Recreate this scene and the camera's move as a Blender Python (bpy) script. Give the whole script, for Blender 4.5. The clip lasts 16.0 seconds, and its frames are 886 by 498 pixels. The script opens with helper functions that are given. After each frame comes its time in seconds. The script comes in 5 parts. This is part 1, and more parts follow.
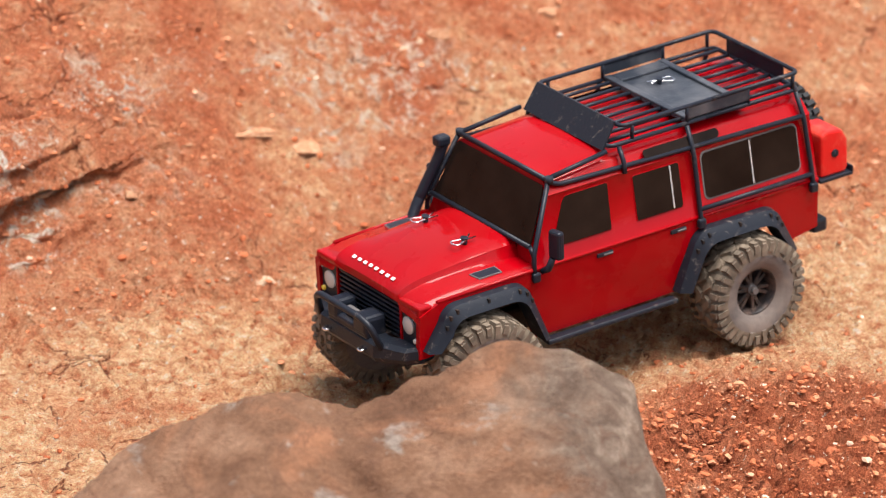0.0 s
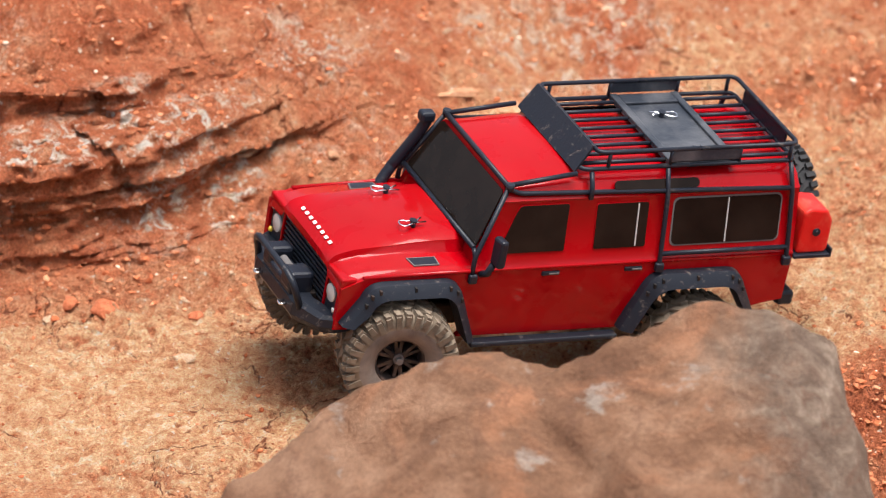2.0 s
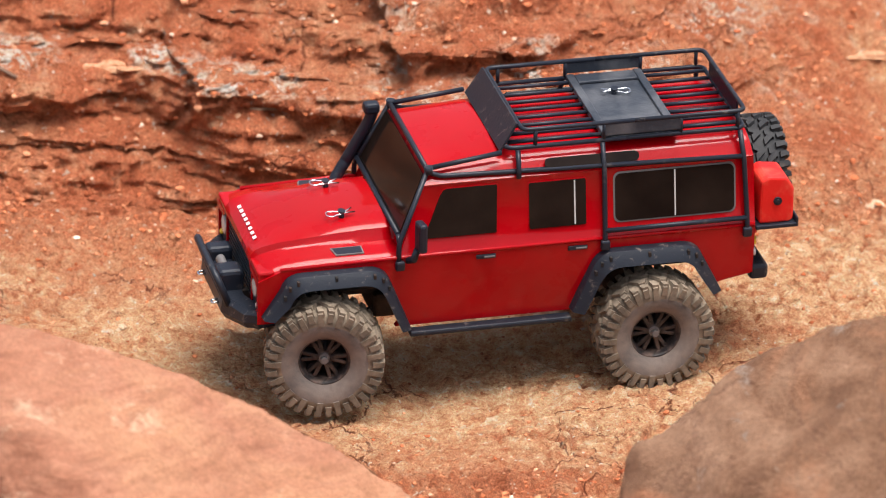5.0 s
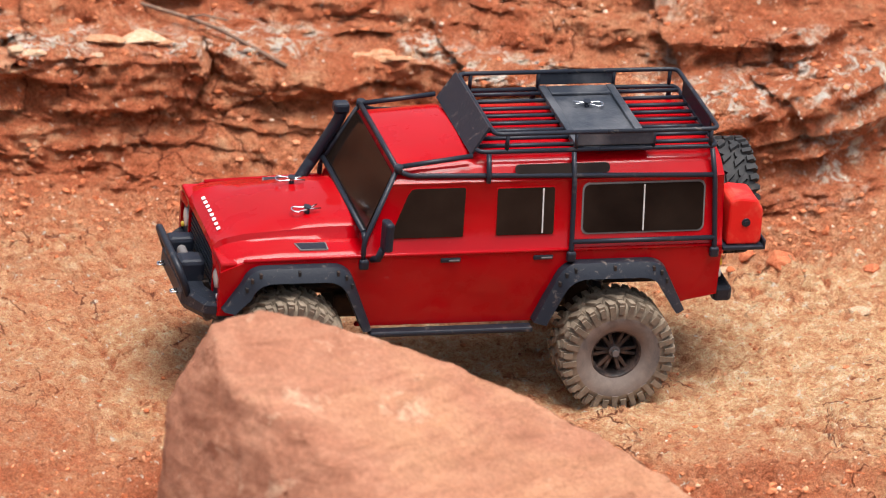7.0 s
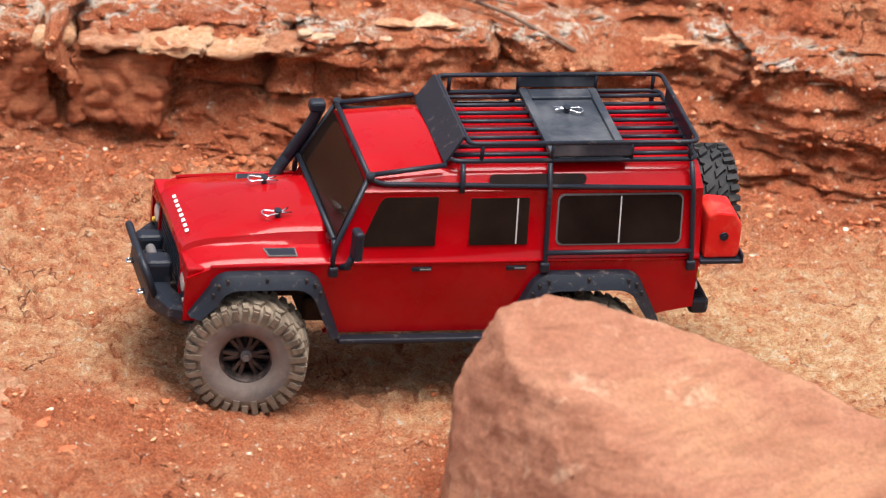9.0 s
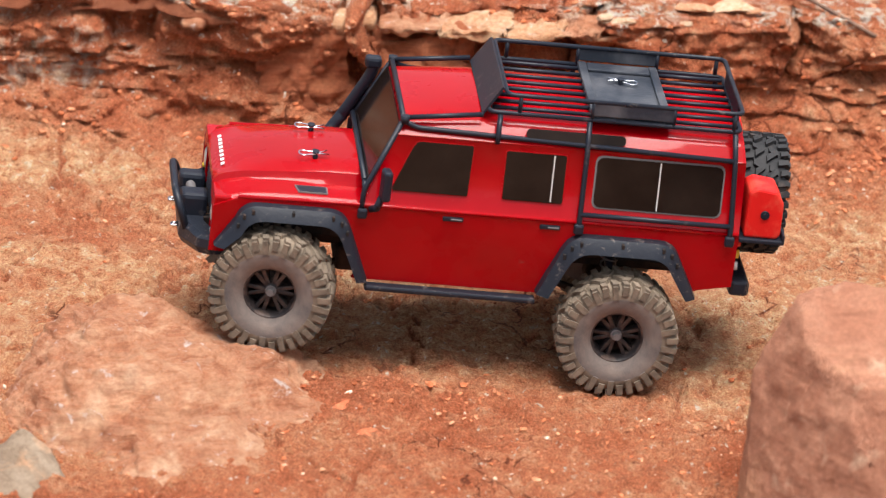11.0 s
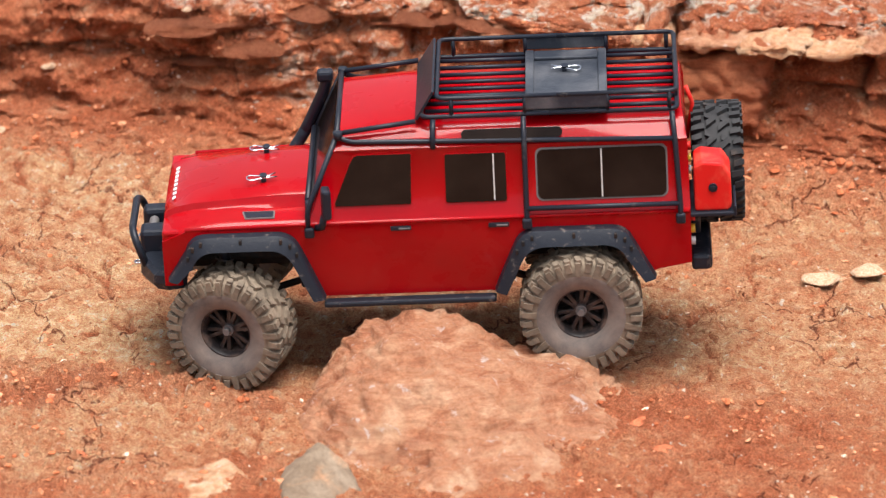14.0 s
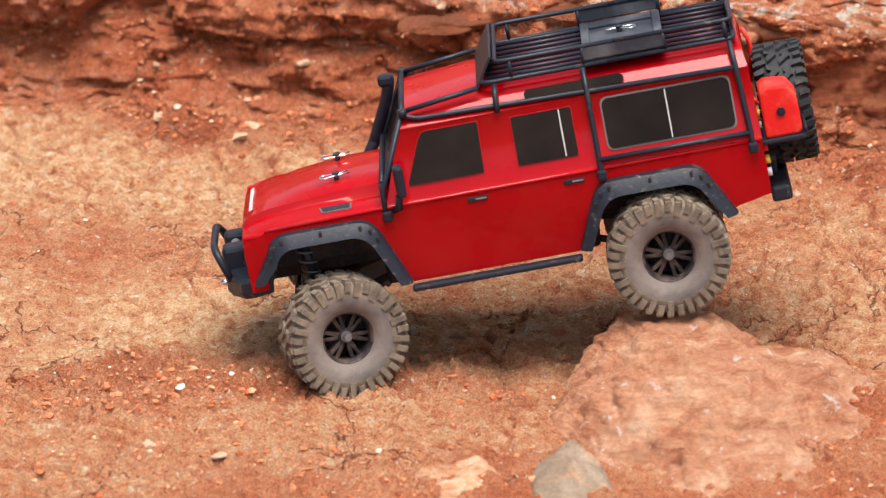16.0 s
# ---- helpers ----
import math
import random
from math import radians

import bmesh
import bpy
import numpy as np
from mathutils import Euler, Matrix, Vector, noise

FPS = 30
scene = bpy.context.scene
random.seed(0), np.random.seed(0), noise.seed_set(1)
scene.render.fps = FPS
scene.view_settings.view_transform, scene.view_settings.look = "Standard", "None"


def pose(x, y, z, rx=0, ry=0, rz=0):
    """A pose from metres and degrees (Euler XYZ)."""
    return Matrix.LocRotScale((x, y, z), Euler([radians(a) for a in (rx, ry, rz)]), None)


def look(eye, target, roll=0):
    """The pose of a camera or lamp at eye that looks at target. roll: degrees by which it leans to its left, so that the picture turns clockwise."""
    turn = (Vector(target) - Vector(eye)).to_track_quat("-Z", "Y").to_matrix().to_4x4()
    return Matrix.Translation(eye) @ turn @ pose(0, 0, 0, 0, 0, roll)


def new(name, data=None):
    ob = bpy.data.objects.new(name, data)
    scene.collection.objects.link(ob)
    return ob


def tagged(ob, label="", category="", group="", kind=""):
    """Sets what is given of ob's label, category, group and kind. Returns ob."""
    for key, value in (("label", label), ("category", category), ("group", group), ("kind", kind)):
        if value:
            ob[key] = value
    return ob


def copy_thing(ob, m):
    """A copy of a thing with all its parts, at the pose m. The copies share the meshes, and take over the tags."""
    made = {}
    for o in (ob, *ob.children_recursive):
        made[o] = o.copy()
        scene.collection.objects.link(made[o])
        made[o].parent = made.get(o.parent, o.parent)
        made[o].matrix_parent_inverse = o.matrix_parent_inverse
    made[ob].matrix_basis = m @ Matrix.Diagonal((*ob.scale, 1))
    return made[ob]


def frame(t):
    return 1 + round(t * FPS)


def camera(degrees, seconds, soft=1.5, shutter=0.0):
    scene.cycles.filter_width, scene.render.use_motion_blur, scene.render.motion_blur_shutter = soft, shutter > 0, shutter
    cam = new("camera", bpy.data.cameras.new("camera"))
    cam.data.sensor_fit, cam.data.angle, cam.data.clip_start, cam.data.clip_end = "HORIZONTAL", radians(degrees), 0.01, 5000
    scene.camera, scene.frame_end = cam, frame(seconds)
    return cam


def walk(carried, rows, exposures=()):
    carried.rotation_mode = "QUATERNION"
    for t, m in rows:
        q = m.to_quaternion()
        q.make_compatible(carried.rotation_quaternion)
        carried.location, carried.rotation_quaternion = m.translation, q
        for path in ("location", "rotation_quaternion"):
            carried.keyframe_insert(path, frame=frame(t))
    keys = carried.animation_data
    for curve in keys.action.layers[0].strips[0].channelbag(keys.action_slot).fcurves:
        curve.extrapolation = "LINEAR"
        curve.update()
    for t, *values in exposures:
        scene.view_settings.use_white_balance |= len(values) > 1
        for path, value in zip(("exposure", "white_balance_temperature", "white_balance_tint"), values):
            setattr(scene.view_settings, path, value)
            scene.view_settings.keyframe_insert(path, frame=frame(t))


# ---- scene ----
# The camera stands on a bank above the track and pans after the truck with a long lens.
cam = camera(9.0, 16.0, soft=1.1)
EYE = (0.0, -5.0, 2.02)
PATH = [
    (0.0, 70.201, -2.473, -9.276), (0.5, 69.993, -2.349, -8.805), (1.0, 69.82, -2.225, -8.339),
    (1.5, 69.79, -2.085, -7.808), (2.0, 69.717, -1.945, -7.28), (2.5, 69.632, -1.757, -6.574),
    (3.0, 69.343, -1.577, -5.896), (3.5, 69.3, -1.391, -5.2), (4.0, 69.279, -1.216, -4.545),
    (6.5, 69.162, -0.341, -1.271), (7.0, 69.1, -0.162, -0.605), (7.5, 69.067, 0.0, 0.0),
    (8.0, 69.021, 0.184, 0.688), (8.5, 68.985, 0.388, 1.447), (9.0, 68.954, 0.599, 2.235),
    (9.5, 68.902, 0.822, 3.071), (10.0, 68.857, 1.028, 3.838), (12.5, 68.93, 1.795, 6.717),
    (13.0, 68.99, 1.893, 7.087), (13.5, 69.101, 2.008, 7.52), (14.0, 69.105, 2.171, 8.134),
    (14.5, 69.121, 2.37, 8.887), (15.0, 69.143, 2.549, 9.563), (15.5, 69.166, 2.696, 10.12),
    (16.0, 69.189, 2.832, 10.639),
]
walk(cam, [(t, pose(*EYE, rx, ry, rz)) for t, rx, ry, rz in PATH])
cam.data.dof.use_dof = True
cam.data.dof.focus_distance = 5.32
cam.data.dof.aperture_fstop = 8.0

# ---- light: bright thin overcast, soft light from high up behind the camera ----
world = bpy.data.worlds.new("sky")
scene.world = world
world.use_nodes = True
wn = world.node_tree
sky = wn.nodes.new("ShaderNodeTexSky")
sky.sky_type = "NISHITA"
sky.sun_disc = False
sky.sun_elevation = radians(72)
sky.sun_rotation = radians(140)
sky.air_density, sky.dust_density, sky.ozone_density = 1.0, 3.0, 1.0
cloud = wn.nodes.new("ShaderNodeHueSaturation")  # thin cloud greys the blue
cloud.inputs["Saturation"].default_value = 0.48
wn.links.new(sky.outputs[0], cloud.inputs["Color"])
wn.links.new(cloud.outputs[0], wn.nodes["Background"].inputs[0])
wn.nodes["Background"].inputs[1].default_value = 0.12
sun_data = bpy.data.lights.new("sun", "SUN")
sun_data.energy, sun_data.angle, sun_data.color = 3.6, radians(42), (1.0, 0.95, 0.90)
sun = new("sun", sun_data)
sun.matrix_world = look((0.8, -0.95, 5.0), (0, 0, 0))
scene.view_settings.exposure = 0.76


# ---- numeric noise ----
def hash2(ix, iy, seed):
    h = (ix.astype(np.int64) * 374761393 + iy.astype(np.int64) * 668265263 + seed * 1442695041) & 0xFFFFFFFF
    h = ((h ^ (h >> 13)) * 1274126177) & 0xFFFFFFFF
    return ((h ^ (h >> 16)) & 0xFFFFFF) / float(0xFFFFFF)


def vnoise(x, y, seed=0):
    """Smooth value noise, -1 to 1."""
    ix, iy = np.floor(x), np.floor(y)
    fx, fy = x - ix, y - iy
    fx, fy = fx * fx * (3 - 2 * fx), fy * fy * (3 - 2 * fy)
    a, b = hash2(ix, iy, seed), hash2(ix + 1, iy, seed)
    c, d = hash2(ix, iy + 1, seed), hash2(ix + 1, iy + 1, seed)
    return 2 * ((a + (b - a) * fx) * (1 - fy) + (c + (d - c) * fx) * fy) - 1


def fbm(x, y, scale, octaves=4, seed=0, gain=0.5):
    total, amp, norm = 0.0, 1.0, 0.0
    for k in range(octaves):
        total = total + amp * vnoise(x / scale + 17.3 * k, y / scale - 9.1 * k, seed + k)
        norm += amp
        scale, amp = scale / 2.03, amp * gain
    return total / norm


def cells(x, y, scale, seed=0):
    """Distances to the nearest and second nearest scattered centre, and a random value of the nearest."""
    px, py = x / scale, y / scale
    ix, iy = np.floor(px), np.floor(py)
    d1 = np.full(np.shape(px), 9.0)
    d2 = np.full(np.shape(px), 9.0)
    val = np.zeros(np.shape(px))
    for ox in (-1, 0, 1):
        for oy in (-1, 0, 1):
            cx, cy = ix + ox, iy + oy
            d = np.hypot(cx + hash2(cx, cy, seed) - px, cy + hash2(cx, cy, seed + 7) - py)
            v = hash2(cx, cy, seed + 13)
            near = d < d1
            d2 = np.where(near, d1, np.minimum(d2, d))
            val = np.where(near, v, val)
            d1 = np.where(near, d, d1)
    return d1, d2, val


def step(a, b, x):
    t = np.clip((x - a) / (b - a), 0, 1)
    return t * t * (3 - 2 * t)


# ---- materials ----
def material(name, rough=0.8, metal=0.0, coat=0.0, spec=0.5):
    m = bpy.data.materials.new(name)
    m.use_nodes = True
    b = m.node_tree.nodes["Principled BSDF"]
    b.inputs["Roughness"].default_value = rough
    b.inputs["Metallic"].default_value = metal
    b.inputs["Coat Weight"].default_value = coat
    b.inputs["Specular IOR Level"].default_value = spec
    return m, m.node_tree, b


def ramp(nt, src, stops):
    r = nt.nodes.new("ShaderNodeValToRGB")
    while len(r.color_ramp.elements) < len(stops):
        r.color_ramp.elements.new(0.5)
    for e, (p, c) in zip(r.color_ramp.elements, stops):
        e.position = p
        e.color = (*c, 1)
    nt.links.new(src, r.inputs[0])
    return r.outputs[0]


def noise_tex(nt, scale, detail=6, rough=0.6, distort=0.0, coord=None):
    n = nt.nodes.new("ShaderNodeTexNoise")
    n.inputs["Scale"].default_value = scale
    n.inputs["Detail"].default_value = detail
    n.inputs["Roughness"].default_value = rough
    n.inputs["Distortion"].default_value = distort
    if coord is not None:
        nt.links.new(coord, n.inputs["Vector"])
    return n.outputs[0]


def mixed(nt, fac, a, b, mode="MIX"):
    m = nt.nodes.new("ShaderNodeMix")
    m.data_type, m.blend_type = "RGBA", mode
    for sock, val in ((m.inputs[0], fac), (m.inputs[6], a), (m.inputs[7], b)):
        if isinstance(val, bpy.types.NodeSocket):
            nt.links.new(val, sock)
        elif isinstance(val, (int, float)):
            sock.default_value = val
        else:
            sock.default_value = (*val, 1)
    return m.outputs[2]


def maths(nt, op, a, b=0.0):
    m = nt.nodes.new("ShaderNodeMath")
    m.operation = op
    for sock, val in ((m.inputs[0], a), (m.inputs[1], b)):
        if isinstance(val, bpy.types.NodeSocket):
            nt.links.new(val, sock)
        else:
            sock.default_value = val
    return m.outputs[0]


def bump(nt, bsdf, height, strength=0.5, distance=0.002):
    b = nt.nodes.new("ShaderNodeBump")
    b.inputs["Strength"].default_value = strength
    b.inputs["Distance"].default_value = distance
    nt.links.new(height, b.inputs["Height"])
    nt.links.new(b.outputs[0], bsdf.inputs["Normal"])


def object_coord(nt):
    return nt.nodes.new("ShaderNodeTexCoord").outputs["Object"]


def soil_material():
    m, nt, b = material("red_soil", 0.95, spec=0.12)
    co = object_coord(nt)

    def mask(name):
        a = nt.nodes.new("ShaderNodeAttribute")
        a.attribute_name = name
        return a.outputs["Fac"]
    big = ramp(nt, noise_tex(nt, 4.0, 6, 0.62, 0.6, co), [(0.30, (0.38, 0.096, 0.042)), (0.5, (0.50, 0.146, 0.068)), (0.70, (0.60, 0.210, 0.106))])
    mid = ramp(nt, noise_tex(nt, 34, 8, 0.72, 0.4, co), [(0.32, (0.30, 0.072, 0.032)), (0.47, (0.48, 0.134, 0.060)), (0.58, (0.61, 0.235, 0.122)), (0.70, (0.82, 0.47, 0.29))])
    grain = noise_tex(nt, 380, 5, 0.75, 0, co)
    c = mixed(nt, 0.6, big, mid)
    c = mixed(nt, mask("dust"), c, ramp(nt, noise_tex(nt, 60, 7, 0.7, 0.3, co), [(0.32, (0.42, 0.130, 0.060)), (0.44, (0.70, 0.305, 0.155)), (0.57, (0.87, 0.470, 0.265)), (0.70, (0.96, 0.72, 0.48))]))
    c = mixed(nt, maths(nt, "MULTIPLY", mask("clay"), 0.8), c, ramp(nt, noise_tex(nt, 50, 6, 0.7, 0.3, co), [(0.3, (0.17, 0.030, 0.014)), (0.7, (0.46, 0.125, 0.055))]))
    spots = ramp(nt, noise_tex(nt, 38, 8, 0.75, 0.8, co), [(0.50, (0, 0, 0)), (0.57, (1, 1, 1))])
    c = mixed(nt, maths(nt, "MULTIPLY", mask("chalk"), spots), c, ramp(nt, noise_tex(nt, 90, 4, 0.6, 0, co), [(0.3, (0.70, 0.48, 0.32)), (0.7, (0.86, 0.78, 0.68))]))
    flakes = ramp(nt, noise_tex(nt, 120, 4, 0.55, 0.3, co), [(0.66, (0, 0, 0)), (0.69, (1, 1, 1))])
    c = mixed(nt, maths(nt, "MULTIPLY", flakes, 0.7), c, (0.84, 0.68, 0.54))
    specks = ramp(nt, noise_tex(nt, 170, 5, 0.65, 0.6, co), [(0.33, (1, 1, 1)), (0.38, (0, 0, 0))])
    c = mixed(nt, maths(nt, "MULTIPLY", specks, 0.6), c, (0.15, 0.040, 0.022))
    # thin drying cracks, in patches
    warp = nt.nodes.new("ShaderNodeTexNoise")
    warp.inputs["Scale"].default_value, warp.inputs["Detail"].default_value = 26, 5
    nt.links.new(co, warp.inputs["Vector"])
    shift = nt.nodes.new("ShaderNodeVectorMath")
    shift.operation = "MULTIPLY_ADD"
    shift.inputs[1].default_value = (0.05, 0.05, 0.05)
    nt.links.new(warp.outputs["Color"], shift.inputs[0])
    nt.links.new(co, shift.inputs[2])
    edge = nt.nodes.new("ShaderNodeTexVoronoi")
    edge.feature = "DISTANCE_TO_EDGE"
    edge.inputs["Scale"].default_value = 11
    nt.links.new(shift.outputs[0], edge.inputs["Vector"])
    lines = ramp(nt, edge.outputs["Distance"], [(0.004, (1, 1, 1)), (0.016, (0, 0, 0))])
    lines = maths(nt, "MULTIPLY", lines, ramp(nt, noise_tex(nt, 6, 3, 0.5, 0, co), [(0.49, (0, 0, 0)), (0.57, (1, 1, 1))]))
    c = mixed(nt, maths(nt, "MULTIPLY", lines, 0.8), c, (0.12, 0.030, 0.016))
    c = mixed(nt, 0.75, c, ramp(nt, grain, [(0.3, (0.25, 0.25, 0.25)), (0.7, (0.95, 0.95, 0.95))]), "OVERLAY")
    silt = noise_tex(nt, 950, 3, 0.7, 0, co)
    c = mixed(nt, 0.7, c, ramp(nt, silt, [(0.34, (0.22, 0.22, 0.22)), (0.66, (0.88, 0.88, 0.88))]), "OVERLAY")
    nt.links.new(c, b.inputs["Base Color"])
    vor = nt.nodes.new("ShaderNodeTexVoronoi")
    vor.inputs["Scale"].default_value = 140
    nt.links.new(co, vor.inputs["Vector"])
    pits = ramp(nt, noise_tex(nt, 85, 5, 0.6, 0.5, co), [(0.36, (0, 0, 0)), (0.50, (1, 1, 1))])
    fine = maths(nt, "ADD", noise_tex(nt, 110, 10, 0.80, 0.3, co), maths(nt, "ADD", maths(nt, "MULTIPLY", grain, 0.40), maths(nt, "MULTIPLY", silt, 0.16)))
    fine = maths(nt, "SUBTRACT", fine, maths(nt, "MULTIPLY", vor.outputs["Distance"], 0.35))
    bump(nt, b, maths(nt, "ADD", fine, maths(nt, "SUBTRACT", maths(nt, "MULTIPLY", pits, 0.32), maths(nt, "MULTIPLY", lines, 0.4))), 1.0, 0.0115)
    return m


def rock_material(name, dark, mid, light, patch, scale=1.0, lichen=None, rough=0.006, grey_end=None, streak=0.0):
    m, nt, b = material(name, 0.9, spec=0.2)
    co = object_coord(nt)
    base = ramp(nt, noise_tex(nt, 7 * scale, 8, 0.62, 0.8, co), [(0.3, dark), (0.5, mid), (0.72, light)])
    pat = ramp(nt, noise_tex(nt, 4.3 * scale, 5, 0.6, 1.2, co), [(0.52, (0, 0, 0)), (0.66, (1, 1, 1))])
    c = mixed(nt, maths(nt, "MULTIPLY", pat, 0.75), base, patch)
    if streak:  # thin beds that run through the stone
        bed = nt.nodes.new("ShaderNodeMapping")
        bed.inputs["Scale"].default_value = (0.35, 0.6, 4.0)
        bed.inputs["Rotation"].default_value = (0.15, 0.22, 0.0)
        nt.links.new(co, bed.inputs["Vector"])
        beds = noise_tex(nt, 22 * scale, 7, 0.7, 0.9, bed.outputs[0])
        c = mixed(nt, streak, c, ramp(nt, beds, [(0.34, tuple(0.45 * v for v in dark)), (0.46, mid), (0.56, light), (0.70, patch)]))
    if lichen:
        li = ramp(nt, noise_tex(nt, 16 * scale, 6, 0.7, 0.4, co), [(0.60, (0, 0, 0)), (0.68, (1, 1, 1))])
        c = mixed(nt, maths(nt, "MULTIPLY", li, 0.6), c, lichen)
    if grey_end:  # weathered grey end past x = grey_end, with a ragged edge
        sep = nt.nodes.new("ShaderNodeSeparateXYZ")
        nt.links.new(co, sep.inputs[0])
        along = maths(nt, "ADD", sep.outputs[0], maths(nt, "MULTIPLY", noise_tex(nt, 9, 7, 0.65, 0.5, co), 0.20))
        g = ramp(nt, maths(nt, "SUBTRACT", along, grey_end + 0.10 - 0.5), [(0.47, (0, 0, 0)), (0.52, (1, 1, 1))])
        c = mixed(nt, maths(nt, "MULTIPLY", g, 0.85), c, ramp(nt, noise_tex(nt, 22, 7, 0.7, 0.6, co), [(0.3, (0.075, 0.050, 0.037)), (0.5, (0.16, 0.118, 0.090)), (0.72, (0.40, 0.32, 0.25))]))
        seam = ramp(nt, noise_tex(nt, 5, 6, 0.6, 1.5, co), [(0.485, (0, 0, 0)), (0.50, (1, 1, 1)), (0.515, (0, 0, 0))])
        c = mixed(nt, maths(nt, "MULTIPLY", seam, 0.5), c, (0.14, 0.070, 0.045))
    grain = noise_tex(nt, 260, 5, 0.75, 0, co)
    c = mixed(nt, 0.4, c, ramp(nt, grain, [(0.3, (0.3, 0.3, 0.3)), (0.7, (0.9, 0.9, 0.9))]), "OVERLAY")
    nt.links.new(c, b.inputs["Base Color"])
    bump(nt, b, maths(nt, "ADD", noise_tex(nt, 60, 10, 0.78, 0.4, co), maths(nt, "MULTIPLY", grain, 0.4)), 1.0, rough)
    return m


SOIL = soil_material()
ROCK_TAN = rock_material("tan_sandstone", (0.12, 0.058, 0.034), (0.215, 0.112, 0.066), (0.35, 0.205, 0.132), (0.41, 0.18, 0.095), 1.3, (0.36, 0.32, 0.28), 0.006, 0.90)
ROCK_RED = rock_material("red_sandstone", (0.31, 0.118, 0.068), (0.41, 0.178, 0.108), (0.50, 0.250, 0.160), (0.53, 0.27, 0.15), 1.1, (0.66, 0.44, 0.30), streak=0.35)
ROCK_CRUST = rock_material("crusted_rock", (0.30, 0.088, 0.040), (0.56, 0.235, 0.125), (0.80, 0.50, 0.33), (0.66, 0.34, 0.20), 3.0, (0.84, 0.76, 0.72), 0.011, streak=0.22)
STRATA = rock_material("layered_red_stone", (0.28, 0.068, 0.030), (0.42, 0.125, 0.058), (0.54, 0.200, 0.098), (0.50, 0.18, 0.085), 2.6, None, 0.011, streak=0.4)
CHALK = rock_material("chalky_stone", (0.44, 0.17, 0.078), (0.60, 0.305, 0.160), (0.80, 0.58, 0.40), (0.58, 0.24, 0.12), 5.0, (0.84, 0.76, 0.68), 0.008, streak=0.35)
PEBBLE = rock_material("pale_pebble", (0.42, 0.23, 0.13), (0.56, 0.38, 0.25), (0.70, 0.57, 0.44), (0.50, 0.25, 0.13), 2.0, None, 0.0012)
GREYSTONE = rock_material("grey_stone", (0.20, 0.138, 0.092), (0.30, 0.220, 0.155), (0.42, 0.325, 0.24), (0.50, 0.28, 0.16), 4.0)

# the same two stones for small pieces, with finer relief
CHALK_BIT = rock_material("chalky_fragment", (0.38, 0.14, 0.065), (0.52, 0.26, 0.14), (0.68, 0.48, 0.33), (0.52, 0.23, 0.12), 1.8, (0.72, 0.62, 0.52), 0.0014)
RED_BIT = rock_material("red_clay_lump", (0.28, 0.068, 0.030), (0.44, 0.130, 0.060), (0.56, 0.205, 0.100), (0.50, 0.18, 0.085), 0.9, None, 0.0007)


# ---- mesh helpers ----
def shade(me, smooth=True):
    me.polygons.foreach_set("use_smooth", [smooth] * len(me.polygons))


def mesh_from(name, verts, faces, mat=None, smooth=True):
    me = bpy.data.meshes.new(name)
    me.from_pydata([tuple(map(float, v)) for v in verts], [], faces)
    me.update()
    if mat:
        me.materials.append(mat)
    shade(me, smooth)
    return me


# ---- the ground: track floor, eroded bank behind it, slope beyond ----
TRACK_X = [-3.0, -1.6, -1.1, -0.9, -0.6, -0.5, -0.4, -0.3, -0.2, -0.1, 0.0, 0.1, 0.22, 0.3, 0.4, 0.5, 0.6, 0.66, 0.8, 0.9, 1.0, 1.1, 1.2, 2.0, 3.0]
TRACK_Z = [0.09, 0.075, 0.062, 0.057, 0.047, 0.039, 0.026, 0.015, 0.005, -0.003, -0.009, -0.013, -0.017, -0.015, -0.008, -0.002, 0.004, 0.004, -0.008, -0.010, 0.002, 0.020, 0.036, 0.07, 0.10]
BASE_X = [-3.0, -1.5, -1.2, -1.0, -0.75, -0.5, -0.25, 0.0, 0.2, 0.36, 0.55, 0.75, 0.9, 1.2, 3.0]
BASE_Y = [0.44, 0.39, 0.37, 0.33, 0.31, 0.36, 0.37, 0.40, 0.34, 0.31, 0.36, 0.42, 0.58, 0.78, 0.95]
# the bank's outline, as run and rise from its foot: soft foot, hollowed wall, overhanging ledge, second step
BANK_S = [0.0, 0.060, 0.115, 0.150, 0.165, 0.225, 0.250, 0.310, 0.345, 0.400, 0.425]
BANK_Y = [0.0, 0.048, 0.072, 0.078, 0.050, 0.040, 0.060, 0.115, 0.120, 0.165, 0.170]
BANK_Z = [0.0, 0.018, 0.062, 0.074, 0.080, 0.132, 0.142, 0.152, 0.182, 0.192, 0.210]


def dome(d1, r):
    return np.sqrt(np.clip(1 - (d1 / r) ** 2, 0, 1))


def crumbs(x, y, size, seed, warp=0.35):
    """Packed lumps of one size, 0 to 1."""
    wx = x + warp * size * vnoise(x / size * 1.7, y / size * 1.7, seed + 1)
    wy = y + warp * size * vnoise(x / size * 1.7, y / size * 1.7, seed + 2)
    d1, d2, v = cells(wx, wy, size, seed)
    return (0.25 + 0.75 * v) * dome(d1, 0.75)


